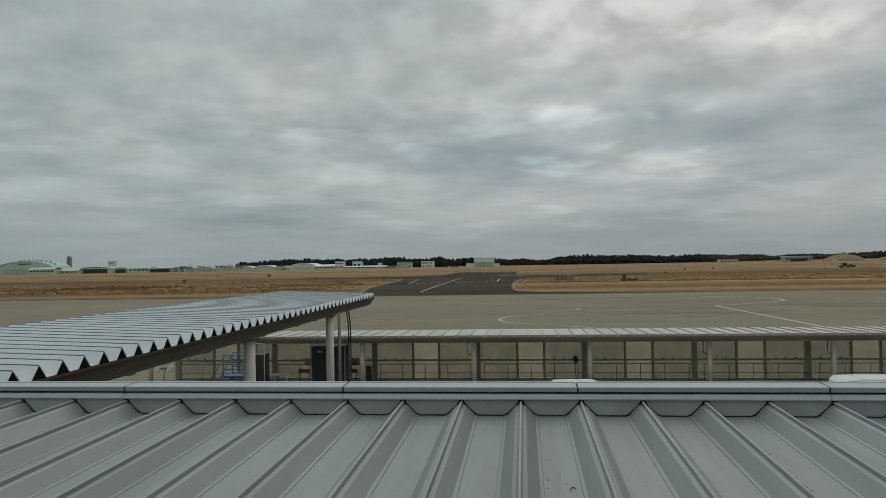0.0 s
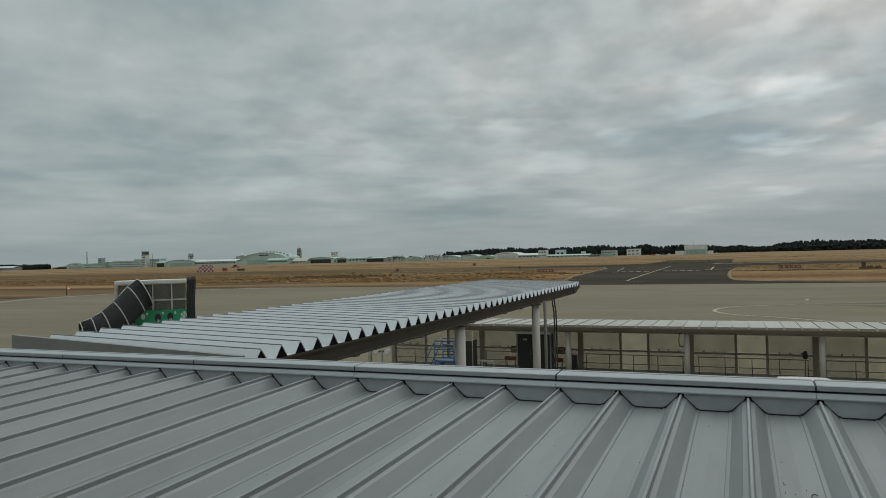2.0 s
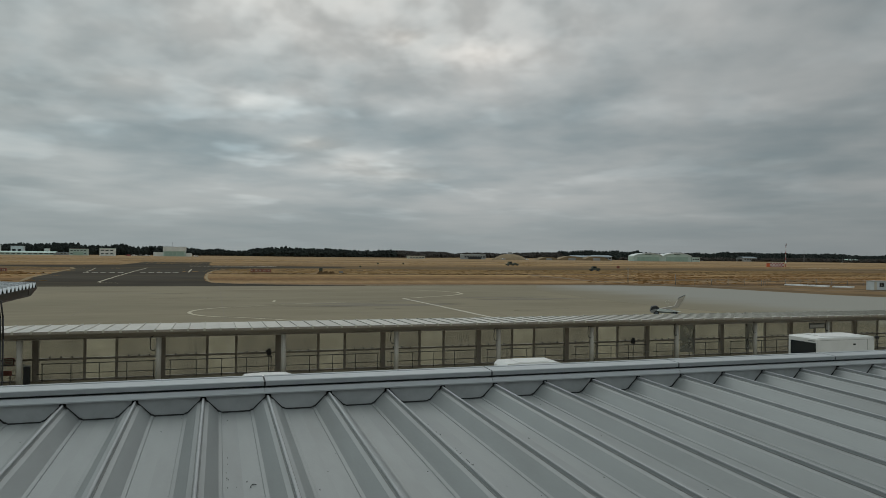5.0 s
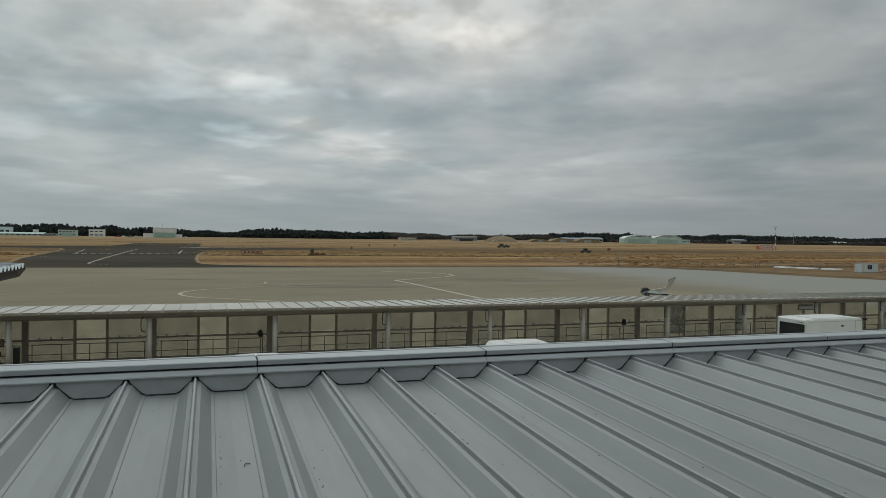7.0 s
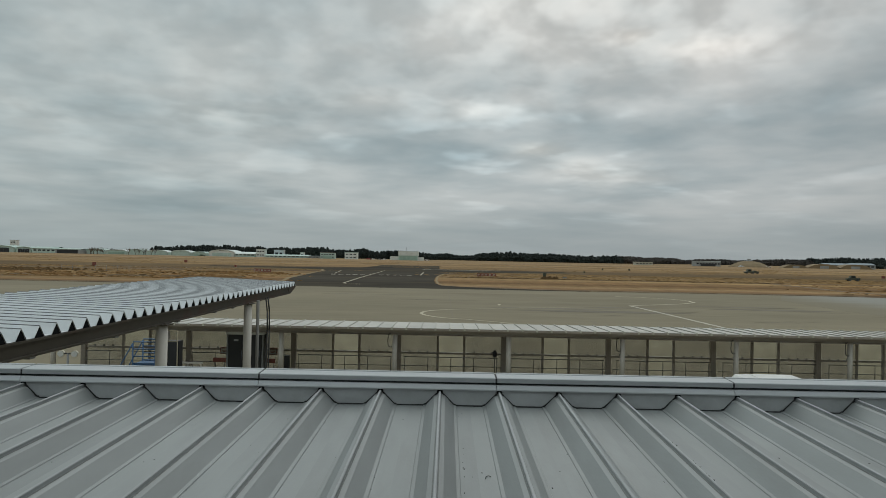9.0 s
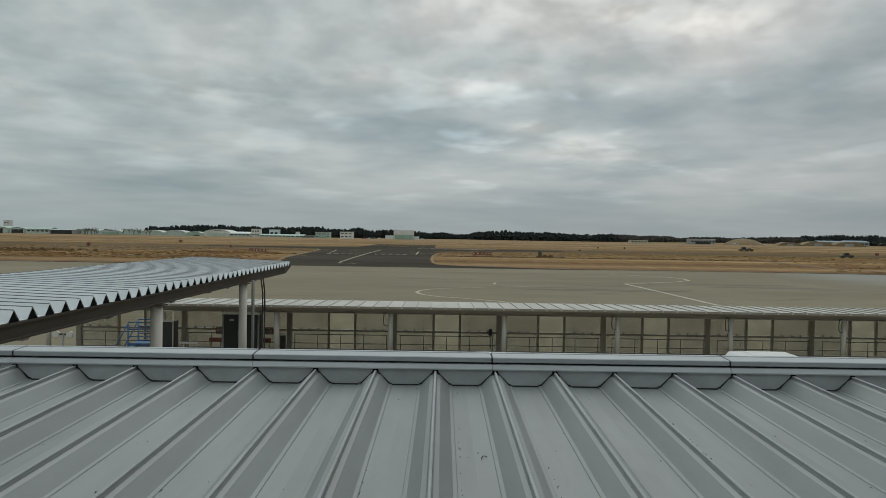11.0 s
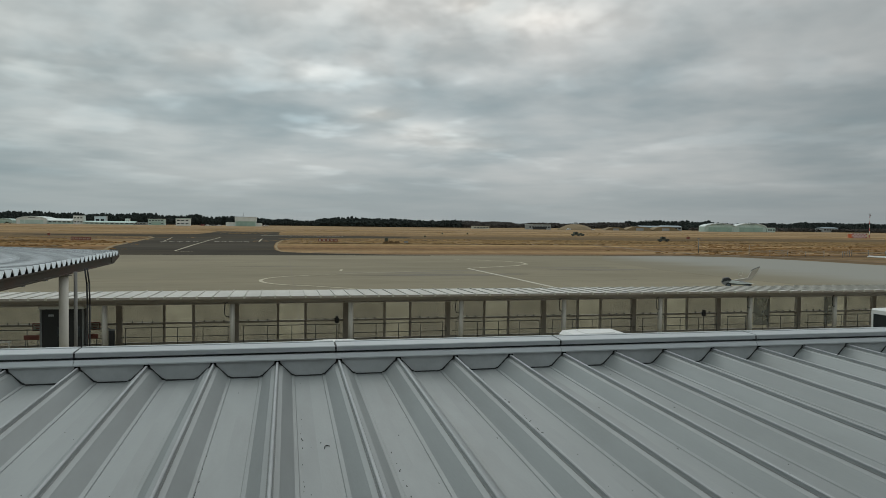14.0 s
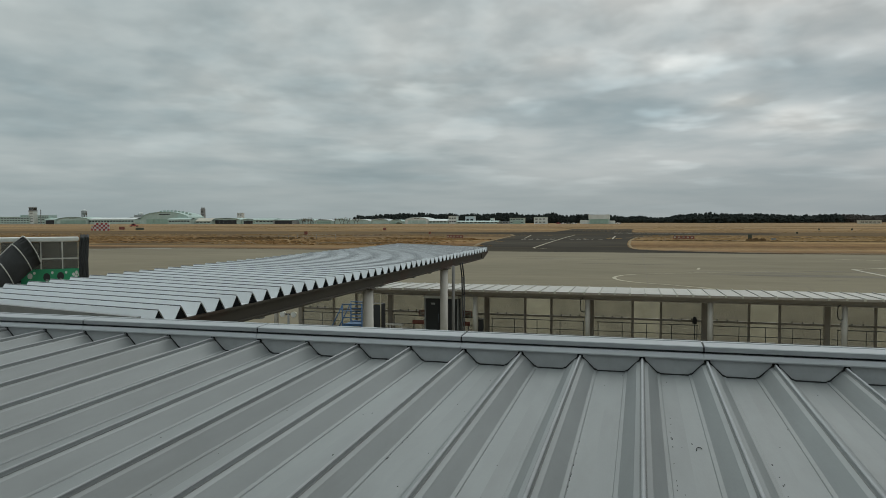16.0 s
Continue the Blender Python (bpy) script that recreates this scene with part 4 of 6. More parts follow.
            for t in (0.25, 0.5, 0.75):
                if gm is not CLEAR:
                    piece("rail_clip", stud, w, pa + (pb - pa) * t, 0, 0)
        if x0 < x and x + S < x1:
            part("mid_rail", bm_box((xr + 0.142, 40.13, 1.17), (xr + S - 0.142, 40.28, 1.276)), FRAME, w)
            part("sill_rail", bm_box((xr + 0.142, 40.12, 0.12), (xr + S - 0.142, 40.29, 0.2)), FRAME, w)
            part("handrail", bm_line([(x + 0.35, 39.7, 1.06), (x + S - 0.35, 39.7, 1.06)], 0.024, 8), PIPE, w)
            part("lower_rail", bm_line([(x + 0.15, 39.7, 0.56), (x + S - 0.15, 39.7, 0.56)], 0.02, 8), PIPE, w)
            for j in range(5):
                piece("handrail_post", hand, w, x + 0.4 + (S - 0.8) * j / 4, 0, 0)
    # vinyl strip curtain in one bay
    for xs, n in ((29.42, 5), (34.78, 3)):
        for j in range(n):
            part("curtain_strip", bm_box((xs + 0.22 * j, 39.99 + 0.03 * (j % 2), 0.4), (xs + 0.25 + 0.22 * j, 40.0 + 0.03 * (j % 2), zt - 0.45)), VINYL, w, "hanging clear vinyl strips")
    board = part("direction_board", bm_box((38.97, 38.56, 1.93), (40.34, 38.64, 2.33), bevel=0.01), GREY, w, "dark board with a pale panel")
    part("board_face", bm_box((39.03, 38.545, 2.0), (40.28, 38.556, 2.2)), WHITE, board)
    for xs in (39.2, 40.1):
        part("hanger", bm_tube((xs, 38.6, 2.33), (xs, 38.6, zt - 0.2), 0.012, 6), PIPE, board)
    return w


walkway()
for x, y in ((2.5, 39.4), (25.4, 39.4)):
    ib = thing("intercom_post", x, y, 0.12, "small black intercom box on a slim post", "intercom")
    part("post", bm_tube((0, 0, 0), (0, 0, 1.05), 0.025, 8), PIPE, ib)
    part("box", bm_box((-0.11, -0.08, 1.05), (0.11, 0.08, 1.35), bevel=0.015), RUBBER, ib)
    part("hood", bm_box((-0.08, -0.1, 1.35), (0.08, 0.06, 1.44), bevel=0.01), RUBBER, ib)


# ---- things under and beside the canopy ----
def vestibule():
    v = thing("door_vestibule", -10.94, 37.9, 0.12, "dark glazed door vestibule with a white top", "vestibule")
    part("frame", bm_box((-0.97, -0.4, 0), (0.97, 0.4, 0.1)), GREY, v)
    for x in (-0.94, 0.0, 0.94):
        part("upright", bm_box((x - 0.04, -0.42, 0.1), (x + 0.04, -0.36, 2.26)), GREY, v)
    for x in (-0.47, 0.47):
        d = part("door", bm_box((x - 0.42, -0.40, 0.1), (x + 0.42, -0.37, 2.24)), SMOKED, v)
        part("handle", bm_tube((x + 0.3, -0.43, 0.9), (x + 0.3, -0.43, 1.4), 0.015, 8), ALU, d)
    part("back", bm_box((-0.94, 0.2, 0.1), (0.94, 0.4, 2.24)), GREY, v)
    part("sticker", bm_box((-0.6, -0.412, 1.9), (-0.36, -0.402, 2.0)), GREYWALL, v, "small pale notice")
    part("roof", bm_prism([(-1.02, 2.26), (-1.0, 2.36), (-0.85, 2.43), (0.85, 2.43), (1.0, 2.36), (1.02, 2.26)], -0.5, 0.45, "y"), WHITEWALL, v)


vestibule()
cab = thing("electrical_cabinet", -13.35, 34.0, 0.02, "tall dark grey electrical cabinet on plinth", "cabinet")
part("body", bm_box((-0.3, -0.25, 0.08), (0.3, 0.25, 2.42), bevel=0.015), RUBBER, cab)
part("door", bm_box((-0.27, -0.27, 0.15), (0.27, -0.252, 2.36)), DARK, cab)
part("plinth", bm_box((-0.3, -0.25, 0), (0.3, 0.25, 0.076)), CONCRETE, cab)


def red_sign(x, y, z):
    s = thing("warning_sign", x, y, z, "red-bordered white warning sign on the screen", "sign")
    part("panel", bm_box((-0.26, 0, -0.2), (0.26, 0.02, 0.2)), BRICK, s)
    part("face", bm_box((-0.21, -0.006, -0.15), (0.21, -0.001, 0.15)), CREAM, s)
    for k, wd in enumerate((0.17, 0.15, 0.1)):
        part("text_bar", bm_box((-wd, -0.011, 0.07 - 0.08 * k), (wd, -0.007, 0.105 - 0.08 * k)), BRICK, s)


for x in (-12.7, -10.0):
    red_sign(x, 39.75, 1.2)
    bar = thing("red_barrier", x + 0.1, 38.5, 0.12, "low red barrier on thin legs", "barrier")
    part("board", bm_box((-0.35, -0.02, 0.62), (0.35, 0.02, 0.85)), BRICK, bar)
    for s in (-0.28, 0.28):
        part("leg", bm_tube((s, 0, 0), (s, 0, 0.62), 0.025, 8), PIPE, bar)


jb = thing("junction_box", -8.69, 37.5, 0.12, "small dark junction box standing by a post", "box")
part("body", bm_box((-0.13, -0.12, 0.0), (0.13, 0.12, 1.17), bevel=0.012), RUBBER, jb)
part("lid", bm_box((-0.15, -0.14, 1.172), (0.15, 0.14, 1.2)), GREY, jb)
lr = thing("low_rail", -13.9, 37.3, 0.12, "low pale metal rail on short legs", "rail")
part("bar", bm_box((-0.8, -0.04, 0.68), (0.8, 0.04, 0.78), bevel=0.01), POST, lr)
for x in (-0.7, 0.0, 0.7):
    part("leg", bm_box((x - 0.03, -0.03, 0.0), (x + 0.03, 0.03, 0.68)), POST, lr)


def access_steps():
    a = thing("access_steps", -12.9, 30.0, 0.02, "blue steel access steps with handrails", "steps")
    for y in (-0.5, 0.5):
        for x0, x1 in ((-0.5, -0.5), (0.45, 0.45)):
            part("upright", bm_tube((x0, y, 0), (x1, y, 2.95 if x0 > 0 else 2.85), 0.035, 8), BLUE, a)
        part("stringer", bm_tube((-1.5, y, 0.05), (-0.45, y, 1.95), 0.045, 8), BLUE, a)
        for z in (2.0, 2.3, 2.6, 2.9):
            part("rail", bm_tube((-0.5, y, z), (0.45, y, z), 0.025, 8), BLUE, a)
        part("hand_rail", bm_tube((-1.5, y, 0.95), (-0.5, y, 2.85), 0.025, 8), BLUE, a)
        part("brace", bm_tube((-0.5, y, 0.1), (0.45, y, 1.9), 0.025, 8), BLUE, a)
    for k in range(7):
        part("tread", bm_box((-1.5 + 0.15 * k, -0.46, 0.25 + 0.26 * k), (-1.26 + 0.15 * k, 0.46, 0.28 + 0.26 * k)), BLUE, a)
    part("platform", bm_box((-0.5, -0.5, 1.92), (0.5, 0.5, 1.97)), BLUE, a)
    for z in (2.3, 2.6, 2.9):
        part("end_rail", bm_tube((0.45, -0.5, z), (0.45, 0.5, z), 0.025, 8), BLUE, a)


access_steps()
yr = thing("yellow_frame", -13.0, 32.2, 0.02, "thin yellow tubular frame behind the steps", "frame")
for x in (-0.45, 0.45):
    part("upright", bm_tube((x, 0, 0), (x, 0, 3.1), 0.025, 8), PALELINE, yr)
for z in (2.6, 3.1):
    part("bar", bm_tube((-0.45, 0, z), (0.45, 0, z), 0.022, 8), PALELINE, yr)


def pallet_stack(x, y):
    """A load wrapped in tarpaulin."""
    t = thing("tarpaulin_load", x, y, 0.02, "dark blue-grey tarpaulin spread over a stacked load", "load")
    bm = bm_box((-1.7, -0.7, 0.1), (1.7, 0.7, 1.95), bevel=0.12)
    rr = random.Random(3)
    bmesh.ops.subdivide_edges(bm, edges=bm.edges[:], cuts=2, use_grid_fill=True)
    for v in bm.verts:
        v.co += Vector((rr.uniform(-1, 1), rr.uniform(-1, 1), rr.uniform(-1, 1))) * 0.045
    part("cover", bm, TARP, t)
    part("pallet", bm_box((-1.6, -0.6, 0), (1.6, 0.6, 0.1)), TRUNK, t)


pallet_stack(-14.2, 28.2)


# ---- vehicles ----
def wheel(parent, x, y, r=0.32, w=0.2):
    t = part("wheel", bm_tube((x, y - w / 2, r), (x, y + w / 2, r), r, 20), RUBBER, parent)
    part("rim", bm_tube((x, y - w / 2 - 0.01, r), (x, y + w / 2 + 0.01, r), r * 0.58, 14), ALU, t)


def vehicle(name, x, y, L, W, Hh, rz, label, category, body, nose=0.6, rake=0.5, win_from=0.5, col=None):
    """A van or bus, nose towards -x: shaped body, glazing, lights, wheels, mirrors."""
    v = thing(name, x, y, 0.02, label, category, rz=rz)
    b = 0.28
    prof = [(-L / 2, b), (-L / 2 - 0.0, Hh * 0.42), (-L / 2 + nose * 0.5, Hh * 0.52), (-L / 2 + nose * 0.5 + rake, Hh - 0.10), (-L / 2 + nose * 0.5 + rake + 0.25, Hh - 0.015), (0.2 * L, Hh), (L / 2 - 0.2, Hh - 0.03), (L / 2 - 0.04, Hh - 0.2), (L / 2, Hh * 0.5), (L / 2, b)]
    bm = bm_prism(prof, -W / 2, W / 2, "y")
    bmesh.ops.bevel(bm, geom=[e for e in bm.edges if abs(e.verts[0].co.y - e.verts[1].co.y) < 1e-4], offset=0.09, segments=3, affect="EDGES", clamp_overlap=True)
    body_ob = part("body", bm, body, v)
    zs0, zs1 = Hh * 0.55, Hh - 0.14
    ws = [(-L / 2 + nose * 0.5 + 0.06, zs0 + 0.02), (-L / 2 + nose * 0.5 + rake - 0.03, zs1)]
    bmw = bmesh.new()
    q = [bmw.verts.new((ws[0][0] - 0.03, s * (W / 2 - 0.12), ws[0][1])) for s in (-1, 1)] + [bmw.verts.new((ws[1][0] - 0.03, s * (W / 2 - 0.18), ws[1][1])) for s in (1, -1)]
    bmw.faces.new(q)
    bmesh.ops.solidify(bmw, geom=bmw.faces[:], thickness=0.02)
    part("windscreen", bmw, GLASS, v)
    for s in (-1, 1):
        n = max(2, int(L / 1.6))
        for k in range(n):
            xa = -L / 2 + nose + rake + 0.1 + (L - nose - rake - 0.5) * k / n
            xb = xa + (L - nose - rake - 0.5) / n - 0.1
            part("side_window", bm_box((xa, s * W / 2 - 0.012, zs0), (xb, s * W / 2 + 0.012, zs1 - 0.05)), GLASS, body_ob)
        mr = part("mirror", bm_box((-L / 2 + nose * 0.6, s * (W / 2 + 0.16) - 0.09, zs0 + 0.02), (-L / 2 + nose * 0.6 + 0.1, s * (W / 2 + 0.16) + 0.09, zs0 + 0.28), bevel=0.02), RUBBER, v)
        part("arm", bm_tube((-L / 2 + nose * 0.65, s * (W / 2 - 0.02), zs0 + 0.05), (-L / 2 + nose * 0.65, s * (W / 2 + 0.12), zs0 + 0.1), 0.015, 6), RUBBER, mr)
        part("headlight", bm_box((-L / 2 - 0.015, s * (W / 2 - 0.32) - 0.14, Hh * 0.3), (-L / 2 + 0.05, s * (W / 2 - 0.32) + 0.14, Hh * 0.38), bevel=0.015), PALEROOF, v)
        part("tail_light", bm_box((L / 2 - 0.03, s * (W / 2 - 0.15) - 0.07, Hh * 0.4), (L / 2 + 0.012, s * (W / 2 - 0.15) + 0.07, Hh * 0.55)), RED, v)
        for xx in (-L / 2 + L * 0.2, L / 2 - L * 0.2):
            wheel(v, xx, s * (W / 2 - 0.1))
    part("bumper", bm_box((-L / 2 - 0.04, -W / 2 + 0.05, 0.25), (-L / 2 + 0.04, W / 2 - 0.05, 0.45), bevel=0.02), GREY, v)
    part("roof_rib", bm_box((-0.1 * L, -W / 2 + 0.2, Hh - 0.004), (0.3 * L, W / 2 - 0.2, Hh + 0.012), bevel=0.005), body, v)
    return v


vehicle("van", 14.55, 31.2, 3.9, 1.6, 1.69, 180, "white panel van parked beside the walkway", "van", WHITE, 0.7, 0.55)
vehicle("small_car", 2.2, 31.2, 3.0, 1.48, 1.50, 180, "white small tall car parked beside the walkway", "car", WHITE, 0.6, 0.5)


def box_truck():
    """A white box-like bus, blunt nose with a wide dark windscreen."""
    t = thing("airport_bus", 35.25, 33.3, 0.02, "white boxy airport bus with a dark windscreen", "bus")
    bm = bm_prism([(-2.2, 0.45), (-2.2, 2.06), (-2.15, 2.12), (-1.6, 2.15), (2.1, 2.15), (2.2, 2.07), (2.2, 0.45)], -1.1, 1.1, "y")
    bmesh.ops.bevel(bm, geom=[e for e in bm.edges if abs(e.verts[0].co.y - e.verts[1].co.y) < 1e-4], offset=0.05, segments=2, affect="EDGES", clamp_overlap=True)
    body = part("body", bm, WHITE, t)
    part("windscreen", bm_box((-2.225, -1.0, 1.0), (-2.19, 0.88, 1.84), bevel=0.01), GLASS, t)
    part("roof_hatch", bm_box((-1.35, -0.85, 2.145), (1.75, 0.85, 2.19), bevel=0.015), WHITE, body)
    part("vent", bm_box((0.5, -1.125, 1.66), (0.72, -1.09, 1.76), bevel=0.02), DARK, body)
    part("text_bar", bm_box((-2.22, -0.9, 1.92), (-2.2, -0.45, 1.97)), GREY, body)
    part("seam", bm_box((-2.0, -1.108, 1.985), (2.1, -1.098, 2.0)), GREYWALL, body)
    part("rear_panel_joint", bm_box((1.62, -1.108, 0.5), (1.635, -1.098, 1.98)), GREYWALL, body)
    part("chassis", bm_box((-2.1, -0.9, 0.3), (2.1, 0.9, 0.446)), GREY, t)
    part("rear_rack", bm_line([(2.28, -0.95, 0.6), (2.28, -0.95, 2.08), (2.28, 0.9, 2.08), (2.28, 0.9, 0.6)], 0.05, 8), CREAM, t)
    part("mirror", bm_box((2.1, -1.3, 2.02), (2.35, -1.12, 2.18), bevel=0.03), RUBBER, t)
    for x in (-1.4, 1.3):
        for sd in (-1, 1):
            wheel(t, x, sd * 0.95, 0.4, 0.26)


box_truck()


def belt_loader():
    """A low apron loader with its swept boom raised."""
    b = thing("belt_loader", 49.6, 69.6, 0.02, "low apron loader with a pale taupe raised boom", "loader", rz=-30)
    part("chassis", bm_prism([(-1.7, 0.3), (-1.75, 0.55), (-1.2, 0.75), (0.2, 0.7), (1.3, 0.5), (1.3, 0.3)], -0.7, 0.7, "y"), GREY, b)
    part("nose", bm_prism([(-1.8, 0.5), (-1.62, 0.98), (-1.1, 1.1), (-0.7, 0.8), (-1.2, 0.7)], -0.6, 0.6, "y"), DARK, b)
    part("boom", bm_prism([(-0.9, 0.72), (0.25, 0.98), (0.95, 1.12), (1.35, 2.0), (2.15, 2.38), (1.75, 1.55), (1.3, 0.92), (0.3, 0.74)], -0.3, 0.3, "y"), WBEAM, b)
    part("belt", bm_prism([(1.0, 1.16), (1.36, 2.04), (2.13, 2.41), (2.1, 2.36), (1.4, 2.0), (1.04, 1.13)], -0.26, 0.26, "y"), RUBBER, b)
    part("hood", bm_prism([(-1.1, 0.55), (-0.75, 0.85), (0.2, 0.65), (1.6, 0.5), (0, 0.45)], -0.9, -0.72, "y"), PALEROOF, b)
    part("hoop", bm_line([(0.2 + 0.26 * math.cos(a), 0, 1.5 + 0.2 * math.sin(a)) for a in [0.5 + 0.42 * k for k in range(12)]], 0.035, 6), CREAM, b)
    for x in (-1.1, 0.9):
        for sd in (-0.65, 0.65):
            wheel(b, x, sd, 0.28, 0.2)


belt_loader()


def boarding_ramp():
    r = thing("boarding_ramp", -40.35, 40.0, 0.02, "boarding ramp with dark hooped hood and glazed cabin", "ramp", rz=43)
    r.scale = (0.76, 0.76, 1.0)
    # cabin
    part("cabin_floor", bm_box((-3.6, -1.6, 2.2), (3.2, 1.6, 2.42)), GREY, r)
    roof_ = part("cabin_roof", bm_box((-3.66, -1.7, 5.28), (2.75, 1.7, 5.56), bevel=0.06), WHITEWALL, r, "white cabin roof edge")
    for x in (-3.55, -0.32, 1.38, 2.98):
        for y in (-1.55, 1.55):
            part("pillar", bm_box((x - 0.06, y - 0.06, 2.42), (x + 0.06, y + 0.06, 5.28)), HOOP, r)
    part("window_bar", bm_box((-0.3, -1.6, 4.06), (2.95, -1.5, 4.16)), HOOP, r)
    for xa, xb in ((-3.45, -0.42), (-0.24, 1.3), (1.46, 2.9)):
        for za, zb in ((3.42, 4.04), (4.18, 5.26)):
            part("pane", bm_box((xa, -1.56, za), (xb, -1.54, zb)), DIM, r)
        part("pane", bm_box((xa, 1.54, 3.42), (xb, 1.56, 5.26)), DIM, r)
    # added dark sheet behind the panes stands for the cabin's unlit inside
    part("back_wall", bm_box((-3.5, 0.6, 2.42), (2.6, 0.7, 5.2)), DARK, r)
    wrap = part("wrap_panel", bm_box((-1.9, -1.66, 2.3), (2.95, -1.6, 3.40)), GREENWRAP, r, "green printed wrap with pale shapes")
    for cx, cz, rr_, m in ((-1.2, 2.95, 0.2, WRAPWHITE), (-0.85, 3.15, 0.1, WRAPWHITE), (0.1, 2.85, 0.28, DARK), (0.12, 2.62, 0.12, WRAPWHITE), (0.55, 3.15, 0.1, WRAPWHITE), (1.2, 2.9, 0.28, DARK), (1.22, 2.66, 0.12, WRAPWHITE), (1.65, 3.15, 0.1, WRAPWHITE), (2.25, 3.0, 0.12, WRAPWHITE), (2.5, 3.12, 0.13, WRAPWHITE), (2.45, 2.85, 0.13, WRAPWHITE), (2.2, 2.72, 0.1, WRAPWHITE), (2.7, 2.95, 0.11, WRAPWHITE)):
        part("printed_shape", bm_tube((cx, -1.664 - (0.004 if m is CREAM else 0), cz), (cx, -1.669 - (0.004 if m is CREAM else 0), cz), rr_, 14), m, wrap)
    # gathered fabric hood at the aircraft end
    fab = bmesh.new()
    rings = []
    for k in range(7):
        x = 2.7 + 0.13 * k
        e = 0.08 if k % 2 else 0.0
        rings.append([fab.verts.new((x + (0.12 if z > 5 else 0), y, z)) for y, z in ((-1.7 - e, 2.1), (-1.75 - e, 4.0), (-1.6 - e, 5.5 + e), (0, 5.68 + e), (1.6 + e, 5.5 + e), (1.75 + e, 4.0), (1.7 + e, 2.1))])
    for A, B in zip(rings, rings[1:]):
        for i in range(6):
            fab.faces.new((A[i], A[i + 1], B[i + 1], B[i]))
    bmesh.ops.solidify(fab, geom=fab.faces[:], thickness=0.03)
    part("bellows", fab, FABRIC, r)
    # hooped ramp that runs down and away from the cabin
    axis = [Vector(p) for p in ((-1.0, -2.0, 4.42), (-1.75, -2.3, 3.98), (-3.0, -2.8, 2.98), (-4.2, -3.28, 2.38), (-5.2, -3.65, 2.05), (-6.15, -3.95, 1.88))]
    rad = [1.36, 1.34, 1.30, 1.16, 1.04, 0.98]
    hood = bmesh.new()
    rows = []
    for i, p in enumerate(axis):
        d = (axis[min(i + 1, 5)] - axis[max(i - 1, 0)]).normalized()
        side = Vector((0, 0, 1)).cross(d).normalized()
        up = d.cross(side)
        rows.append([hood.verts.new(p + side * math.cos(a) * rad[i] + up * math.sin(a) * rad[i] * 1.05) for a in [math.pi * (-0.15 + 1.3 * k / 18) for k in range(19)]])
    for A, B in zip(rows, rows[1:]):
        for k in range(18):
            f = hood.faces.new((A[k], A[k + 1], B[k + 1], B[k]))
            f.smooth = True
    hoops = [[v.co.copy() for v in row] for row in rows]
    bmesh.ops.solidify(hood, geom=hood.faces[:], thickness=0.02)
    hood_ob = part("hood", hood, FABRIC, r, "dark fabric hood over the ramp")
    for row in hoops:
        cen = sum(row, Vector()) / len(row)
        part("hoop", bm_line([cen + (c - cen) * 1.012 for c in row], 0.045, 6), HOOP, hood_ob)
    for k in (9,):
        part("purlin", bm_line([cen_row[k] + Vector((0, 0, 0.02)) for cen_row in hoops], 0.03, 6), HOOP, hood_ob)
    part("ramp_deck", bm_prism([(-1.2, 2.3), (-1.2, 2.5), (-7.0, 0.6), (-7.0, 0.4)], -4.6, -2.3, "y"), GREY, r)
    for x, y, h in ((-3.4, -1.4, 2.2), (2.8, -1.4, 2.2), (-3.4, 1.4, 2.2), (2.8, 1.4, 2.2), (-6.6, -3.4, 0.6), (-4.6, -3.4, 1.2)):
        part("leg", bm_tube((x, y, 0), (x, y, h), 0.12, 10), GREY, r)


boarding_ramp()


# ---- small things on the airfield ----
def guidance_sign(x, y, n, step, slope):
    g = thing("guidance_sign", x, y, 0, "red airfield guidance sign with pale lettering bars", "sign", "airfield guidance signs")
    for k in range(n):
        xx, yy = k * step, k * slope
        pn = part("panel", bm_box((xx, yy - 0.12, 0.4), (xx + step * 0.96, yy + 0.12, 1.3), bevel=0.03), BRICK, g)
        part("text_bar", bm_box((xx + step * 0.2, yy - 0.13, 0.6), (xx + step * 0.36, yy - 0.122, 1.1)), CREAM, pn)
        part("text_bar", bm_box((xx + step * 0.48, yy - 0.13, 0.6), (xx + step * 0.62, yy - 0.122, 1.1)), CREAM, pn)
        for s in (0.15, 0.7):
            part("leg", bm_tube((xx + step * s, yy, 0), (xx + step * s, yy, 0.45), 0.05, 6), GREY, g)


guidance_sign(-64, 236, 5, 1.35, -0.9)
guidance_sign(11.0, 235, 5, 1.25, -0.4)


def marker_box(x, y, w, h, m, label):
    b = thing("marker_board", x, y, 0, label, "marker", "airfield marker boards")
    part("board", bm_box((-w / 2, -0.15, h * 0.25), (w / 2, 0.15, h), bevel=0.03), m, b)
    for s in (-0.3, 0.3):
        part("leg", bm_tube((w * s, 0, 0), (w * s, 0, h * 0.25), 0.06, 6), GREY, b)


marker_box(-135, 271, 1.4, 1.8, BRICK, "small red marker board standing in dry grass")
marker_box(-144, 392, 1.8, 1.8, BRICK, "small red marker board standing in dry grass")
marker_box(204, 326, 1.7, 1.6, BRICK, "square red marker board standing in dry grass")
marker_box(33, 231, 1.1, 1.9, OLIVE, "dark upright marker board in the grass")
marker_box(40, 233, 1.4, 0.7, GREY, "low grey equipment board in the grass")
marker_box(66, 330, 0.8, 0.9, OLIVE, "small dark marker board in the grass")
marker_box(95, 420, 0.9, 1.2, OLIVE, "small dark marker board in the grass")
marker_box(112, 424, 0.9, 1.2, OLIVE, "small dark marker board in the grass")
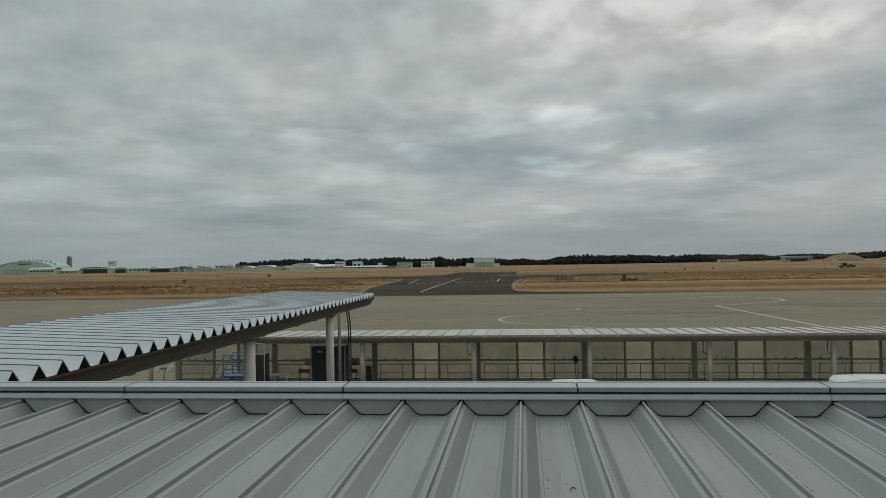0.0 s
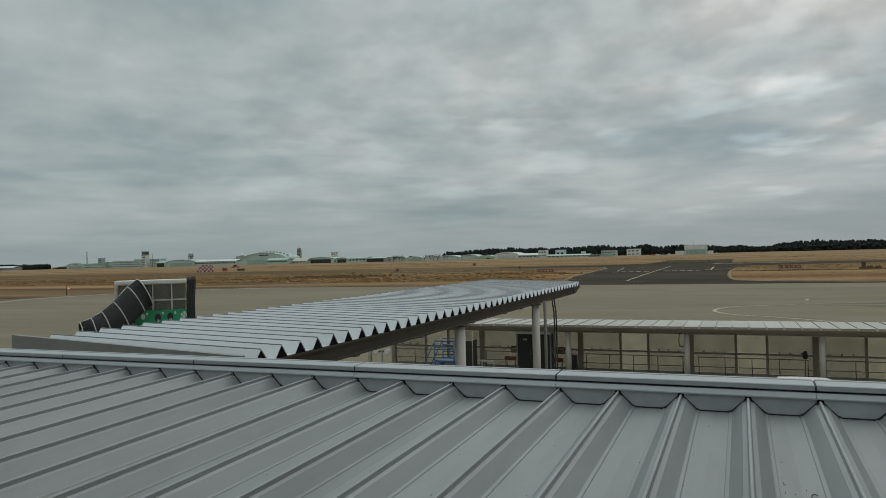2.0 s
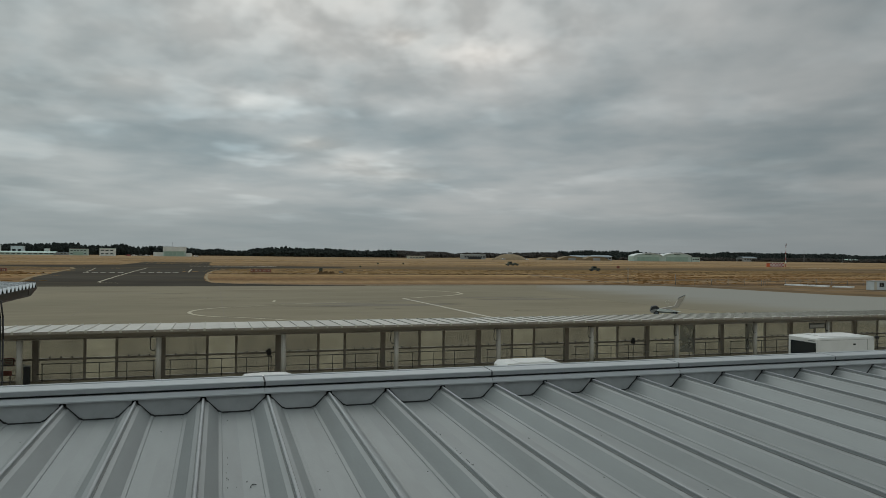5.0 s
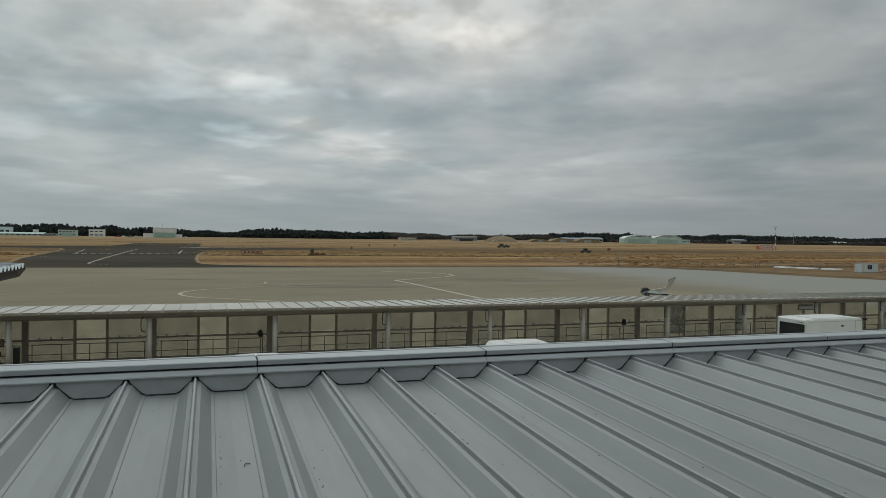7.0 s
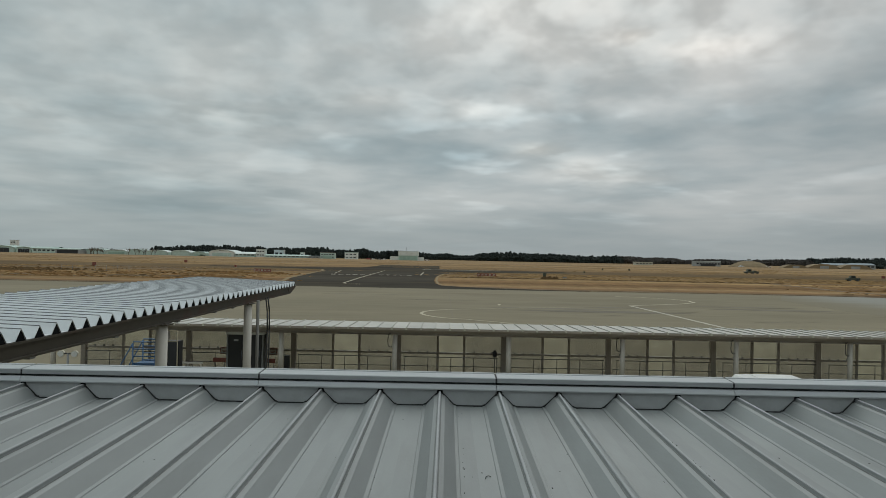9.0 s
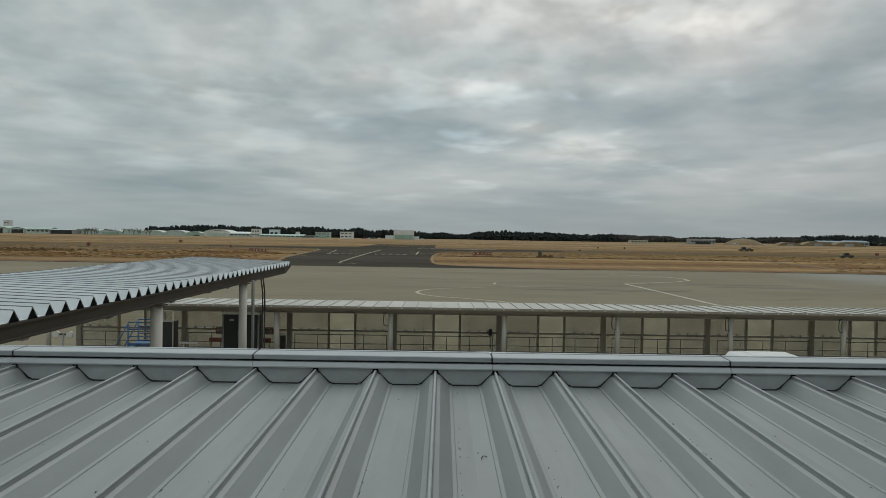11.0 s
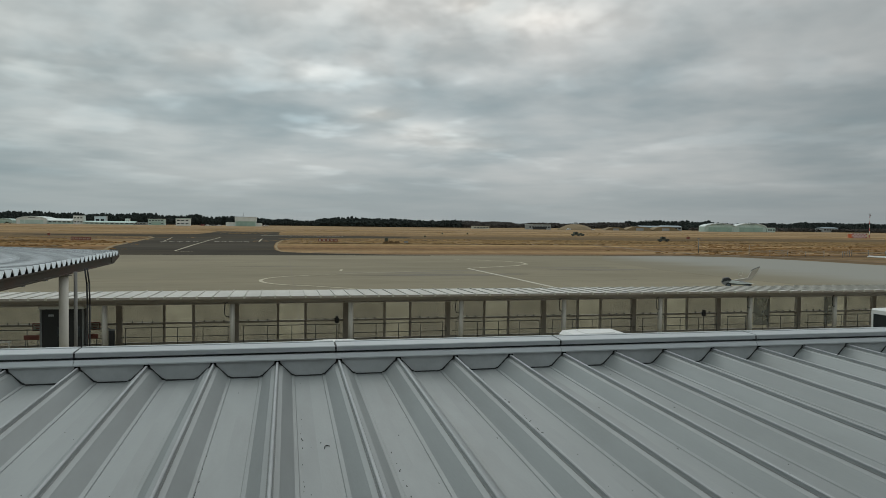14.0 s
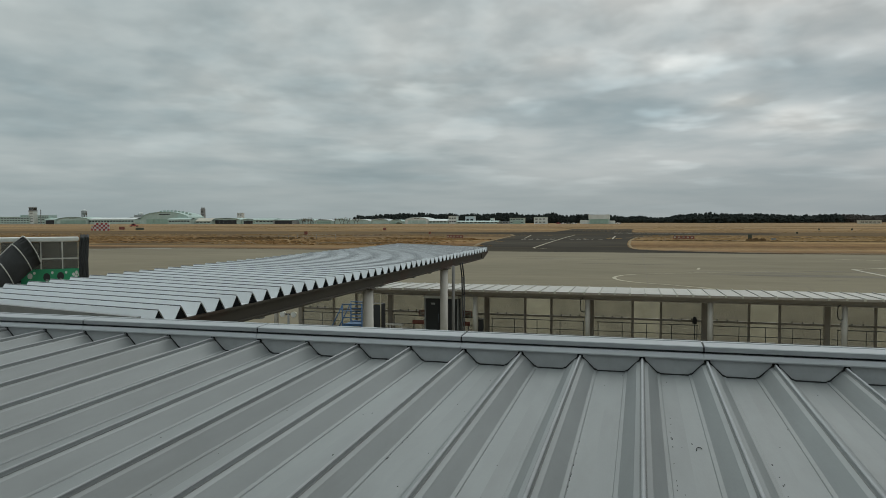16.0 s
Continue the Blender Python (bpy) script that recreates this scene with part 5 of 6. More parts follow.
marker_box(-89, 300, 0.9, 1.2, BRICK, "small dull red marker board in the grass")

wc = thing("wind_cone", -142.5, 115.5, 0, "orange and white wind cone on a short pole", "wind cone")
part("pole", bm_tube((0, 0, 0), (0, 0, 1.9), 0.09, 8), OLIVE, wc)
part("cone", bm_tube((0.1, 0, 1.75), (1.1, 0.1, 1.25), 0.3, 10, r2=0.16), ORANGE, wc)
part("band", bm_tube((0.5, 0.03, 1.56), (0.85, 0.07, 1.38), 0.27, 10, r2=0.22), WHITE, wc)
part("head", bm_tube((0, 0, 1.9), (0, 0, 2.25), 0.16, 8), RED, wc)


def checker_house(x, y, w, h, d, label, rz=0, ncol=9, nrow=4):
    """A red and white chequered equipment house: each square a panel."""
    c = thing("chequered_cabin", x, y, 0, label, "cabin", "chequered equipment cabins", rz=rz)
    part("wall", bm_box((-w / 2, 0.05, 0), (w / 2, d, h)), WHITEWALL, c)
    part("roof", bm_box((-w / 2 - 0.15, -0.1, h), (w / 2 + 0.15, d + 0.15, h + 0.18)), CREAM, c)
    cw, ch = w / ncol, h / nrow
    reds = mesh_of("chequer_panel", bm_box((0, 0.0, 0), (cw, 0.046, ch)), RED)
    for i in range(ncol):
        for j in range(nrow):
            if (i + j) % 2 == 0:
                piece("chequer_panel", reds, c, -w / 2 + i * cw, 0, j * ch)
    return c


checker_house(-333.8, 380, 9.0, 5.0, 4, "red and white chequered equipment cabin on the field", rz=38, ncol=7, nrow=4)
checker_house(-341.8, 384, 6, 2.6, 4, "low red and white chequered equipment cabin", rz=30, ncol=6, nrow=2)
checker_house(409.3, 431.3, 9.5, 3.4, 3, "long low red and white chequered cabin by a mast", rz=-32, ncol=9, nrow=3)
ob_ = thing("orange_cabin", 404.2, 434.6, 0, "small orange equipment cabin beside the chequered one", "cabin", rz=-32)
part("wall", bm_box((-1.1, 0, 0), (1.1, 3, 2.9)), ORANGE, ob_)
part("roof", bm_box((-1.2, -0.2, 2.9), (1.2, 3.2, 3.05)), CREAM, ob_)


def mast(x, y, h, label, red=True, arms=1, r=0.35):
    m = thing("radio_mast", x, y, 0, label, "mast")
    n = 7
    for k in range(n):
        part("section", bm_tube((0, 0, h * k / n), (0, 0, h * (k + 1) / n), r * (1 - 0.5 * k / n), 8, r2=r * (1 - 0.5 * (k + 1) / n)), (RED if k % 2 == 0 else WHITEWALL) if red else GREY, m)
    for k in range(arms):
        z = h * (0.96 - 0.2 * k)
        part("arm", bm_box((-h * 0.045, -0.15, z), (h * 0.045, 0.15, z + 0.35)), GREY, m)
        for s in (-1, 1):
            part("aerial", bm_tube((s * h * 0.04, 0, z), (s * h * 0.04, 0, z + 1.8), 0.14, 6), GREY, m)


mast(428, 442, 17.5, "slim red and white mast beside a cabin", True, 1, 0.3)
mast(-1172, 1000, 33.5, "grey lattice radio mast behind the hangars", False, 3, 1.1)
mast(-1005, 1000, 25.2, "thin grey radio mast beside the tower", False, 2, 0.8)
mast(-51, 966, 18, "thin mast on the roof of a hangar", False, 0, 0.3)
mast(1010, 1000, 22, "thin grey mast among the far woods", False, 0, 0.6)

# site office, pipes and cones by the far apron corner
so = thing("site_office", 139.0, 116.6, 0, "white prefabricated site office with one window", "cabin", rz=3)
part("wall", bm_box((-2.6, 0, 0.12), (2.6, 1.7, 2.0)), OFFICE, so)
part("roof", bm_box((-2.68, -0.1, 2.0), (2.68, 1.8, 2.1)), GREYWALL, so)
w1 = part("window", bm_box((-0.75, -0.02, 0.75), (0.65, 0.0, 1.7)), GLASS, so)
part("window_frame", bm_box((-0.08, -0.03, 0.75), (-0.03, -0.021, 1.7)), WHITE, w1)
part("door", bm_box((-2.35, -0.03, 0.15), (-1.6, 0.0, 1.85)), CREAM, so)
part("skid", bm_box((-2.55, 0.1, 0), (2.55, 1.6, 0.116)), GREY, so)
for k in range(3):
    part("wall_rib", bm_box((1.1 + 0.5 * k, -0.025, 0.16), (1.15 + 0.5 * k, -0.002, 1.95)), CREAM, so)
for (xa, ya), (xb, yb) in (((136, 141), (137.2, 135.5)), ((137.4, 135.2), (139.0, 130.8)), ((139.4, 130), (141.6, 126.4))):
    p = thing("pipe_stack", xa, ya, 0, "long white plastic pipes stacked on the grass", "pipes", "white pipe stacks")
    for k in range(3):
        d = Vector((xb - xa + 0.3 * k, yb - ya, 0))
        o = Vector((-d.y, d.x, 0)).normalized() * (0.22 * (k - 1)) if k < 2 else Vector((0, 0, 0))
        part("pipe", bm_tube(o + Vector((0, 0, 0.12 + (0.18 if k == 2 else 0))), o + d + Vector((0, 0, 0.12 + (0.18 if k == 2 else 0))), 0.11, 10), WHITE, p)

cone_base = thing("traffic_cone", 143.2, 117.2, 0, "orange traffic cone with white band", "cone", "traffic cones")
part("base", bm_box((-0.28, -0.28, 0), (0.28, 0.28, 0.05)), RUBBER, cone_base)
part("body", bm_tube((0, 0, 0.05), (0, 0, 0.70), 0.19, 12, r2=0.05), ORANGE, cone_base)
part("band", bm_tube((0, 0, 0.32), (0, 0, 0.54), 0.142, 12, r2=0.092), WHITE, cone_base)
rc = random.Random(21)
for k in range(1, 20):
    copy_thing(cone_base, pose(143.2 + 1.25 * k + rc.uniform(-0.3, 0.3), 117.2 - 0.55 * k + (3.4 if k % 2 else 0) + rc.uniform(-0.5, 0.5), 0))
pl = solid("works_pavement", sheet_poly([(141, 116), (168, 102), (200, 112), (160, 128)], 0.03), OILY)
sw = thing("works_shelter", 196.2, 140.6, 0, "small white works shelter at the field edge", "shelter")
part("wall", bm_box((-2.4, 0, 0), (2.4, 2.0, 1.5)), WHITEWALL, sw)
part("roof", bm_prism([(-2.6, 1.5), (-1.8, 2.0), (2.6, 2.0), (2.6, 1.5)], -0.2, 2.2, "y"), WHITE, sw)
part("opening", bm_box((-2.0, -0.02, 0.4), (-0.6, 0.0, 1.35)), DARK, sw)


def fence(points, h, label):
    f = thing("wire_fence", 0, 0, 0, label, "fence")
    for a, b in zip(points, points[1:]):
        a, b = Vector((*a, 0)), Vector((*b, 0))
        n = max(1, int((b - a).length / 3.2))
        for k in range(n):
            p = a.lerp(b, k / n)
            part("post", bm_tube(p, p + Vector((0, 0, h)), 0.06, 6), GREY, f)
        for z in (h * 0.5, h * 0.95):
            part("wire", bm_tube(a + Vector((0, 0, z)), b + Vector((0, 0, z)), 0.015, 4), GREY, f)


fence([(105.7, 143.9), (112, 144.8)], 2.6, "short wire fence with two tall posts")
fence([(112, 144.8), (126, 138), (136, 146), (150, 140), (170, 130), (205, 122)], 1.5, "low wire fence along the field edge")
fence([(-120, 220), (-97, 224)], 1.8, "low dark fence in the dry grass")
pole_ = thing("lamp_pole", 105.8, 164.5, 0, "slim grey lamp pole on the grass", "pole")
part("pole", bm_tube((0, 0, 0), (0, 0, 3.6), 0.12, 8, r2=0.08), GREY, pole_)
part("lamp_head", bm_box((-0.5, -0.15, 3.6), (0.5, 0.15, 3.75)), GREY, pole_)


def field_vehicle(x, y, L, m, label, category, rz=0, Hh=2.4):
    v = thing("field_vehicle", x, y, 0, label, category, "vehicles parked on the field", rz=rz)
    part("body", bm_prism([(-L / 2, 0.5), (-L / 2, 1.1), (-L * 0.28, 1.25), (-L * 0.2, Hh), (L * 0.12, Hh), (L * 0.16, 1.3), (L / 2, 1.3), (L / 2, 0.5)], -0.95, 0.95, "y"), m, v)
    part("side_window", bm_box((-L * 0.18, -0.965, 1.4), (L * 0.1, -0.951, Hh - 0.25)), GLASS, v)
    for xx in (-L * 0.3, L * 0.32):
        for s in (-0.85, 0.85):
            wheel(v, xx, s, 0.48, 0.28)


field_vehicle(181, 416, 6.0, OLIVE, "dark olive truck standing on the field", "truck", 5, 2.6)
field_vehicle(186, 420, 4.6, OLIVE, "dark olive trailer standing on the field", "trailer", 5, 1.8)
field_vehicle(163, 280, 4.8, OLIVE, "dark tractor standing in the grass", "tractor", -10, 2.2)
marker_box(-318.4, 380, 4.0, 2.5, BRICK, "dull red equipment board beside the chequered cabin")
field_vehicle(-492, 605, 9.0, RED, "red fire truck on the far field", "fire truck", 20, 3.2)
marker_box(-305, 380, 6.0, 1.9, OLIVE, "wide dark equipment board standing on the field")
for k, (x, y, m) in enumerate(((-93, 935, WHITE), (-86, 940, GREY), (-79, 938, WHITE), (-100, 942, RED), (-22, 940, WHITE), (395, 930, WHITE), (432, 935, WHITE), (-330, 960, OLIVE), (-182, 960, GREY))):
    field_vehicle(x, y, 6.5 if k < 5 else 9, m, {WHITE: "white", GREY: "grey", RED: "red", OLIVE: "olive"}[m] + " car parked before far buildings", "car", rc.uniform(-8, 8), 2.3)


# ---- far buildings ----
def windows_row(b, x0, x1, z0, z1, n, y, m=GLASS, gap=0.35):
    st = (x1 - x0) / n
    me = mesh_of("window", bm_box((0, y - 0.12, z0), (st * (1 - gap), y - 0.003, z1)), m)
    for k in range(n):
        piece("window", me, b, x0 + st * (k + gap / 2), 0, 0)


def flat_block(x0, x1, y, z, d, wall, roofm, label, rows=1, n=6, door=None, category="building"):
    b = thing("office_block", (x0 + x1) / 2, y, 0, label, category, "far airbase buildings")
    h = (x1 - x0) / 2
    part("wall", bm_box((-h, 0, 0), (h, d, z)), wall, b)
    part("roof", bm_box((-h - 0.3, -0.3, z), (h + 0.3, d + 0.3, z + 0.5)), roofm, b)
    for r in range(rows):
        a = z * (r + 0.45) / (rows + 0.15)
        windows_row(b, -h + 0.6, h - 0.6, a, a + z * 0.28 / rows, n, 0)
    if door:
        part("door", bm_box((-h * 0.6, -0.15, 0), (h * 0.6, -0.01, z * 0.55)), door, b)
    return b


def arched_hangar(x0, x1, y, z, eave, d, wall, roofm, label, door=GREENDOOR, vents=0):
    b = thing("aircraft_hangar", (x0 + x1) / 2, y, 0, label, "hangar", "far aircraft hangars")
    h = (x1 - x0) / 2
    n = 14
    rise = z - eave
    top = [(-h * math.cos(math.pi * k / n), eave + rise * math.sin(math.pi * k / n)) for k in range(n + 1)]
    part("end_wall", bm_prism([(-h, 0)] + [(x * 0.985, zz - 0.4) for x, zz in top] + [(h, 0)], 0, 1.0, "y"), wall, b)
    part("side_wall", bm_box((-h, 1.0, 0), (-h + 0.8, d, eave)), wall, b)
    part("side_wall", bm_box((h - 0.8, 1.0, 0), (h, d, eave)), wall, b)
    part("roof", bm_prism(top + [(x * 0.97, zz - 0.7) for x, zz in top[::-1]], -0.8, d, "y"), roofm, b)
    m = 5
    w = h * 1.5 / m
    dm = mesh_of("door_leaf", bm_box((0.15, -0.35, 0), (w - 0.15, -0.02, eave * 0.92)), door)
    for k in range(m):
        piece("door_leaf", dm, b, -h * 0.75 + k * w, 0, 0)
    part("louvre", bm_box((-h * 0.22, -0.2, eave + rise * 0.55), (h * 0.22, -0.02, eave + rise * 0.68)), DARK, b)
    if vents:
        vm = mesh_of("roof_vent", bm_box((-1.0, 1, 0), (1.0, 5, 2.9)), roofm)
        for k in range(vents):
            u = -0.35 + 1.2 * k / (vents - 1)
            piece("roof_vent", vm, b, h * u, 10, eave + rise * math.sqrt(max(0.05, 1 - min(0.97, abs(u)) ** 2)) - 0.4)
    return b


def gable_shed(x0, x1, y, z, eave, d, wall, roofm, label, opening=False):
    b = thing("gabled_shed", (x0 + x1) / 2, y, 0, label, "shed", "far airbase sheds")
    h = (x1 - x0) / 2
    part("wall", bm_box((-h, 0, 0), (h, d, eave)), wall, b)
    part("roof", bm_prism([(-0.8, eave), (d / 2, z), (d + 0.8, eave), (d + 0.8, eave - 0.3), (d / 2, z - 0.35), (-0.8, eave - 0.3)], -h - 0.5, h + 0.5, "x"), roofm, b)
    if opening:
        part("opening", bm_box((-h * 0.85, -0.2, 0), (h * 0.85, -0.01, eave * 0.85)), DARK, b)
    else:
        windows_row(b, -h + 1, h - 1, eave * 0.45, eave * 0.75, max(3, int(h / 3)), 0)
    return b


# north-west group with the control tower
gable_shed(-1462, -1383, 1000, 9.0, 6.0, 20, GREYWALL, PALEROOF, "long low grey shed beside far woods")
arched_hangar(-1228, -1178, 1000, 11.5, 6.0, 40, PALEGREEN, GREENROOF, "pale green arched aircraft hangar")
arched_hangar(-1146, -1108, 1010, 13.0, 6.5, 40, PALEGREEN, PALEROOF, "small arched hangar with a pale roof")
flat_block(-1178, -1128, 998, 9.5, 20, PALEGREEN, GREENROOF, "pale green two-storey base building", 2, 9)
sm = flat_block(-1156, -1147, 1012, 19.5, 9, GREYWALL, GREYWALL, "slim grey concrete drill tower", 3, 2)
flat_block(-1108, -1032, 1002, 12.5, 22, PALEGREEN, GREENROOF, "long pale green barrack block with window rows", 3, 12)
flat_block(-1060, -1040, 1010, 15.5, 15, PALEGREEN, GREENROOF, "taller stair block of the barracks", 3, 3)


def control_tower(x, y):
    c = thing("control_tower", x, y, 0, "pale control tower with a dark glazed cab", "tower")
    part("shaft", bm_box((-5.4, 0, 0), (5.4, 8.5, 22.5)), WHITEWALL, c)
    part("gallery", bm_box((-5.6, -0.9, 22.5), (5.6, 9.4, 24.2)), GREYWALL, c)
    cab_ = part("cab", bm_prism([(-4.3, 24.2), (-5.1, 28.6), (5.1, 28.6), (4.3, 24.2)], 0.6, 8, "y"), GLASS, c, "dark glazed cab")
    for k in range(6):
        u = -1 + 2 * k / 5
        part("cab_mullion", bm_prism([(4.3 * u - 0.2, 24.2), (5.1 * u - 0.2, 28.6), (5.1 * u + 0.2, 28.6), (4.3 * u + 0.2, 24.2)], 0.5, 0.6, "y"), GREYWALL, cab_)
    part("roof", bm_box((-5.5, 0.2, 28.6), (5.5, 8.4, 30.2)), GREYWALL, c)
    for z in (4, 8.5, 13, 17.5):
        windows_row(c, -3.4, 3.4, z, z + 1.8, 3, 0)


control_tower(-1030, 1004)
flat_block(-1018, -994, 1006, 15.0, 18, PALEGREEN, GREENROOF, "pale green wing beside the control tower", 3, 5)
gable_shed(-996, -975, 1000, 11.0, 8.0, 20, PALEGREEN, GREENROOF, "small green shed with a dark opening", True)
arched_hangar(-972, -902, 1000, 12.5, 7.0, 45, PALEGREEN, GREENROOF, "wide pale green arched aircraft hangar")
gable_shed(-905, -812, 1000, 11.0, 8.0, 30, PALEGREEN, PALEROOF, "long workshop with pale sheet roof", False)
wt = thing("water_tower", -960.5, 1052, 0, "round water tower on a slender frame", "tower")
part("tank", bm_tube((0, 0, 17.0), (0, 0, 23), 4.6, 16, r2=5.0), GREYWALL, wt)
part("dome", bm_tube((0, 0, 23), (0, 0, 26.0), 5.0, 16, r2=1.6), PALEROOF, wt)
part("core", bm_tube((0, 0, 0), (0, 0, 17.0), 1.6, 10), GREYWALL, wt)
for k in range(6):
    a = k * math.pi / 3
    part("leg", bm_tube((5.2 * math.cos(a), 5.2 * math.sin(a), 0), (4.2 * math.cos(a), 4.2 * math.sin(a), 17.0), 0.5, 6), GREYWALL, wt)
rd = thing("radar_station", -847, 1052, 0, "grey stepped radar building with dome", "building")
part("base", bm_box((-16, 0, 0), (16, 16, 12)), GREYWALL, rd)
part("upper", bm_box((-9, 2, 12), (9, 14, 16)), GREYWALL, rd)
part("dome", bm_tube((0, 8, 16), (0, 8, 20.5), 4.5, 12, r2=2.4), PALEROOF, rd)
arched_hangar(-800, -706, 1000, 20.4, 9.0, 42, PALEGREEN, GREENROOF, "large green arched hangar with a ribbed roof", GREENDOOR, 9)
gable_shed(-732, -690, 980, 10.2, 7.6, 16, PALEGREEN, GREENROOF, "pale green hangar front with a low gable")
gable_shed(-688, -659, 990, 9.6, 4.6, 22, PALEGREEN, CREAM, "low workshop with a cream sheet roof")
ap = thing("apartment_tower", -1020, 1500, 0, "distant grey high-rise apartment tower", "tower")
part("wall", bm_box((-6.5, 0, 0), (2.5, 7, 34)), GREYWALL, ap)
part("roof", bm_box((-5.2, 1, 34), (1.2, 6, 37.0)), GREYWALL, ap)
for r in range(9):
    windows_row(ap, -5.8, 1.8, 2 + 3.5 * r, 3.7 + 3.5 * r, 4, 0)
flat_block(-741, -731, 1200, 19.5, 10, WHITEWALL, GREYWALL, "distant pale water plant block", 3, 2)
arched_hangar(-664, -612, 1000, 10.0, 7.0, 40, PALEGREEN, GREENROOF, "green arched hangar with open bays", DARK)
arched_hangar(-610, -588, 1002, 8.6, 6.0, 30, PALEGREEN, GREENROOF, "small green arched aircraft shelter", DARK)
gable_shed(-586, -552, 1000, 9.0, 6.5, 25, PALEGREEN, GREENROOF, "low pale green workshop with windows")
gable_shed(-549, -514, 992, 7.2, 6.0, 25, GREYWALL, GREENROOF, "open-fronted aircraft shelter with a dark bay", True)
for x0, x1, z in ((-512, -488, 8.0), (-484, -452, 7.0), (-448, -428, 8.4), (-424, -392, 7.4), (-388, -360, 7.8), (-357, -338, 6.4)):
    arched_hangar(x0, x1, 1000 + rc.uniform(-6, 12), z, z * 0.6, 25, PALEGREEN, rc.choice((GREENROOF, PALEROOF)), "low green arched aircraft shelter", rc.choice((GREENDOOR, PALEGREEN)))
arched_hangar(-334, -297, 1000, 9.8, 5.5, 40, WHITEWALL, PALEROOF, "white hangar with pale arched roof", PALEGREEN)
gable_shed(-298, -268, 1000, 7.2, 4.6, 16, PALEGREEN, PALEROOF, "low pale green workshop with a pale roof")
flat_block(-267, -255, 1002, 11.2, 12, WHITEWALL, GREYWALL, "pale two-storey block with dark window bands", 2, 3)
flat_block(-245, -231.5, 1016, 10.8, 12, OFFICE, GREYWALL, "pale grey cube-shaped block behind sheds", 1, 2)
gable_shed(-254, -191, 998, 4.6, 2.8, 16, PALEGREEN, GREENROOF, "long low green-roofed shed")
flat_block(-207, -201.6, 1016, 8.0, 6, WHITEWALL, GREYWALL, "slim white block beside sheds", 1, 2)
flat_block(-190, -177, 996, 3.2, 10, GREYWALL, BLUEGREY, "small low grey store", 1, 3)
flat_block(-172, -152, 980, 7.8, 14, PALEGREEN, CREAM, "pale green two-storey building with a cream roof", 2, 5, GREENDOOR)
flat_block(-135, -118, 960, 9.0, 14, WHITEWALL, GREENROOF, "white building with a green upper band", 2, 3)


def fire_hall():
    b = thing("maintenance_hangar", -48.2, 960, 0, "white-topped hangar with a wide green door", "hangar")
    part("wall", bm_box((-13.2, 0, 0), (13.2, 24, 6.6)), PALEGREEN, b)
    part("upper_wall", bm_box((-13.6, -0.4, 6.6), (13.6, 24.4, 12.0)), WHITEWALL, b)
    part("roof", bm_box((-13.9, -0.7, 12.0), (13.9, 24.7, 12.5)), PALEROOF, b)
    dm = mesh_of("door_leaf", bm_box((0.1, -0.3, 0), (4.7, -0.02, 6.2)), GREENDOOR)
    for k in range(5):
        piece("door_leaf", dm, b, -12 + 4.8 * k, 0, 0)
    part("annex", bm_box((-25, 2, 0), (-13.7, 14, 5.2)), WHITEWALL, b)
    part("annex", bm_box((13.7, 2, 0), (21, 14, 4.4)), WHITEWALL, b)


fire_hall()
# eastern group
flat_block(345, 379, 960, 6.6, 16, GREYWALL, PALEROOF, "low grey depot with a dark front bay", 1, 8, DARK)
flat_block(268, 292, 980, 3.6, 12, CREAM, CREAM, "low cream shed on the field", 1, 5)
mound = bmesh.new()
NM = 28
ring_prev = None
for j, (rx, zz) in enumerate(((27, 0), (24.5, 2.5), (19, 6.2), (13, 9.4), (8, 10.8), (3, 11.2))):
    ring = [mound.verts.new((rx * math.cos(2 * math.pi * k / NM) * (1 + 0.05 * math.sin(3.1 * k + j)), rx * 0.7 * math.sin(2 * math.pi * k / NM), zz + 0.4 * math.sin(1.7 * k + j))) for k in range(NM)]
    if ring_prev:
        for k in range(NM):
            mound.faces.new((ring_prev[k], ring_prev[(k + 1) % NM], ring[(k + 1) % NM], ring[k]))
    ring_prev = ring
mound.faces.new(ring_prev)
mo = thing("earth_mound", 411, 945, 0, "bare earth mound with a small hut on top", "mound")
mo.scale = (1.0, 1.0, 0.72)
part("bank", mound, EARTH, mo)
part("hut", bm_box((-2, -2, 11), (2, 2, 15)), GREYWALL, mo)
for x, w, h in ((472, 18, 4.5), (510, 24, 6.0), (552, 24, 6.2)):
    s = thing("earth_shelter", x, 940, 0, "low earth-covered aircraft shelter mound", "shelter", "earth shelters")
    part("bank", bm_prism([(-w, 0), (-w * 0.6, h * 0.75), (-w * 0.25, h), (w * 0.25, h), (w * 0.6, h * 0.75), (w, 0)], 0, 16, "y"), EARTH, s)
    part("front", bm_box((-w * 0.25, -0.3, 0), (w * 0.25, -0.01, h * 0.6)), GREYWALL, s)
gable_shed(522, 560, 960, 7.5, 5.5, 20, GREYWALL, BLUEGREY, "low shed with a blue-grey roof")
gable_shed(562, 594, 965, 8.2, 6.0, 20, GREYWALL, BLUEGREY, "low shed with a blue-grey roof")
arched_hangar(590, 641, 900, 12.0, 7.0, 14, PALEGREEN, PALEROOF, "green arched hangar with pale roof")
arched_hangar(644, 696, 905, 12.6, 7.2, 14, PALEGREEN, PALEROOF, "green arched hangar with pale roof")
flat_block(697, 711, 905, 6.5, 10, PALEGREEN, GREYWALL, "small green annex beside the hangars", 1, 3)
gable_shed(1120, 1150, 1010, 7, 5, 20, GREYWALL, GREENROOF, "grey shed standing before far woods")
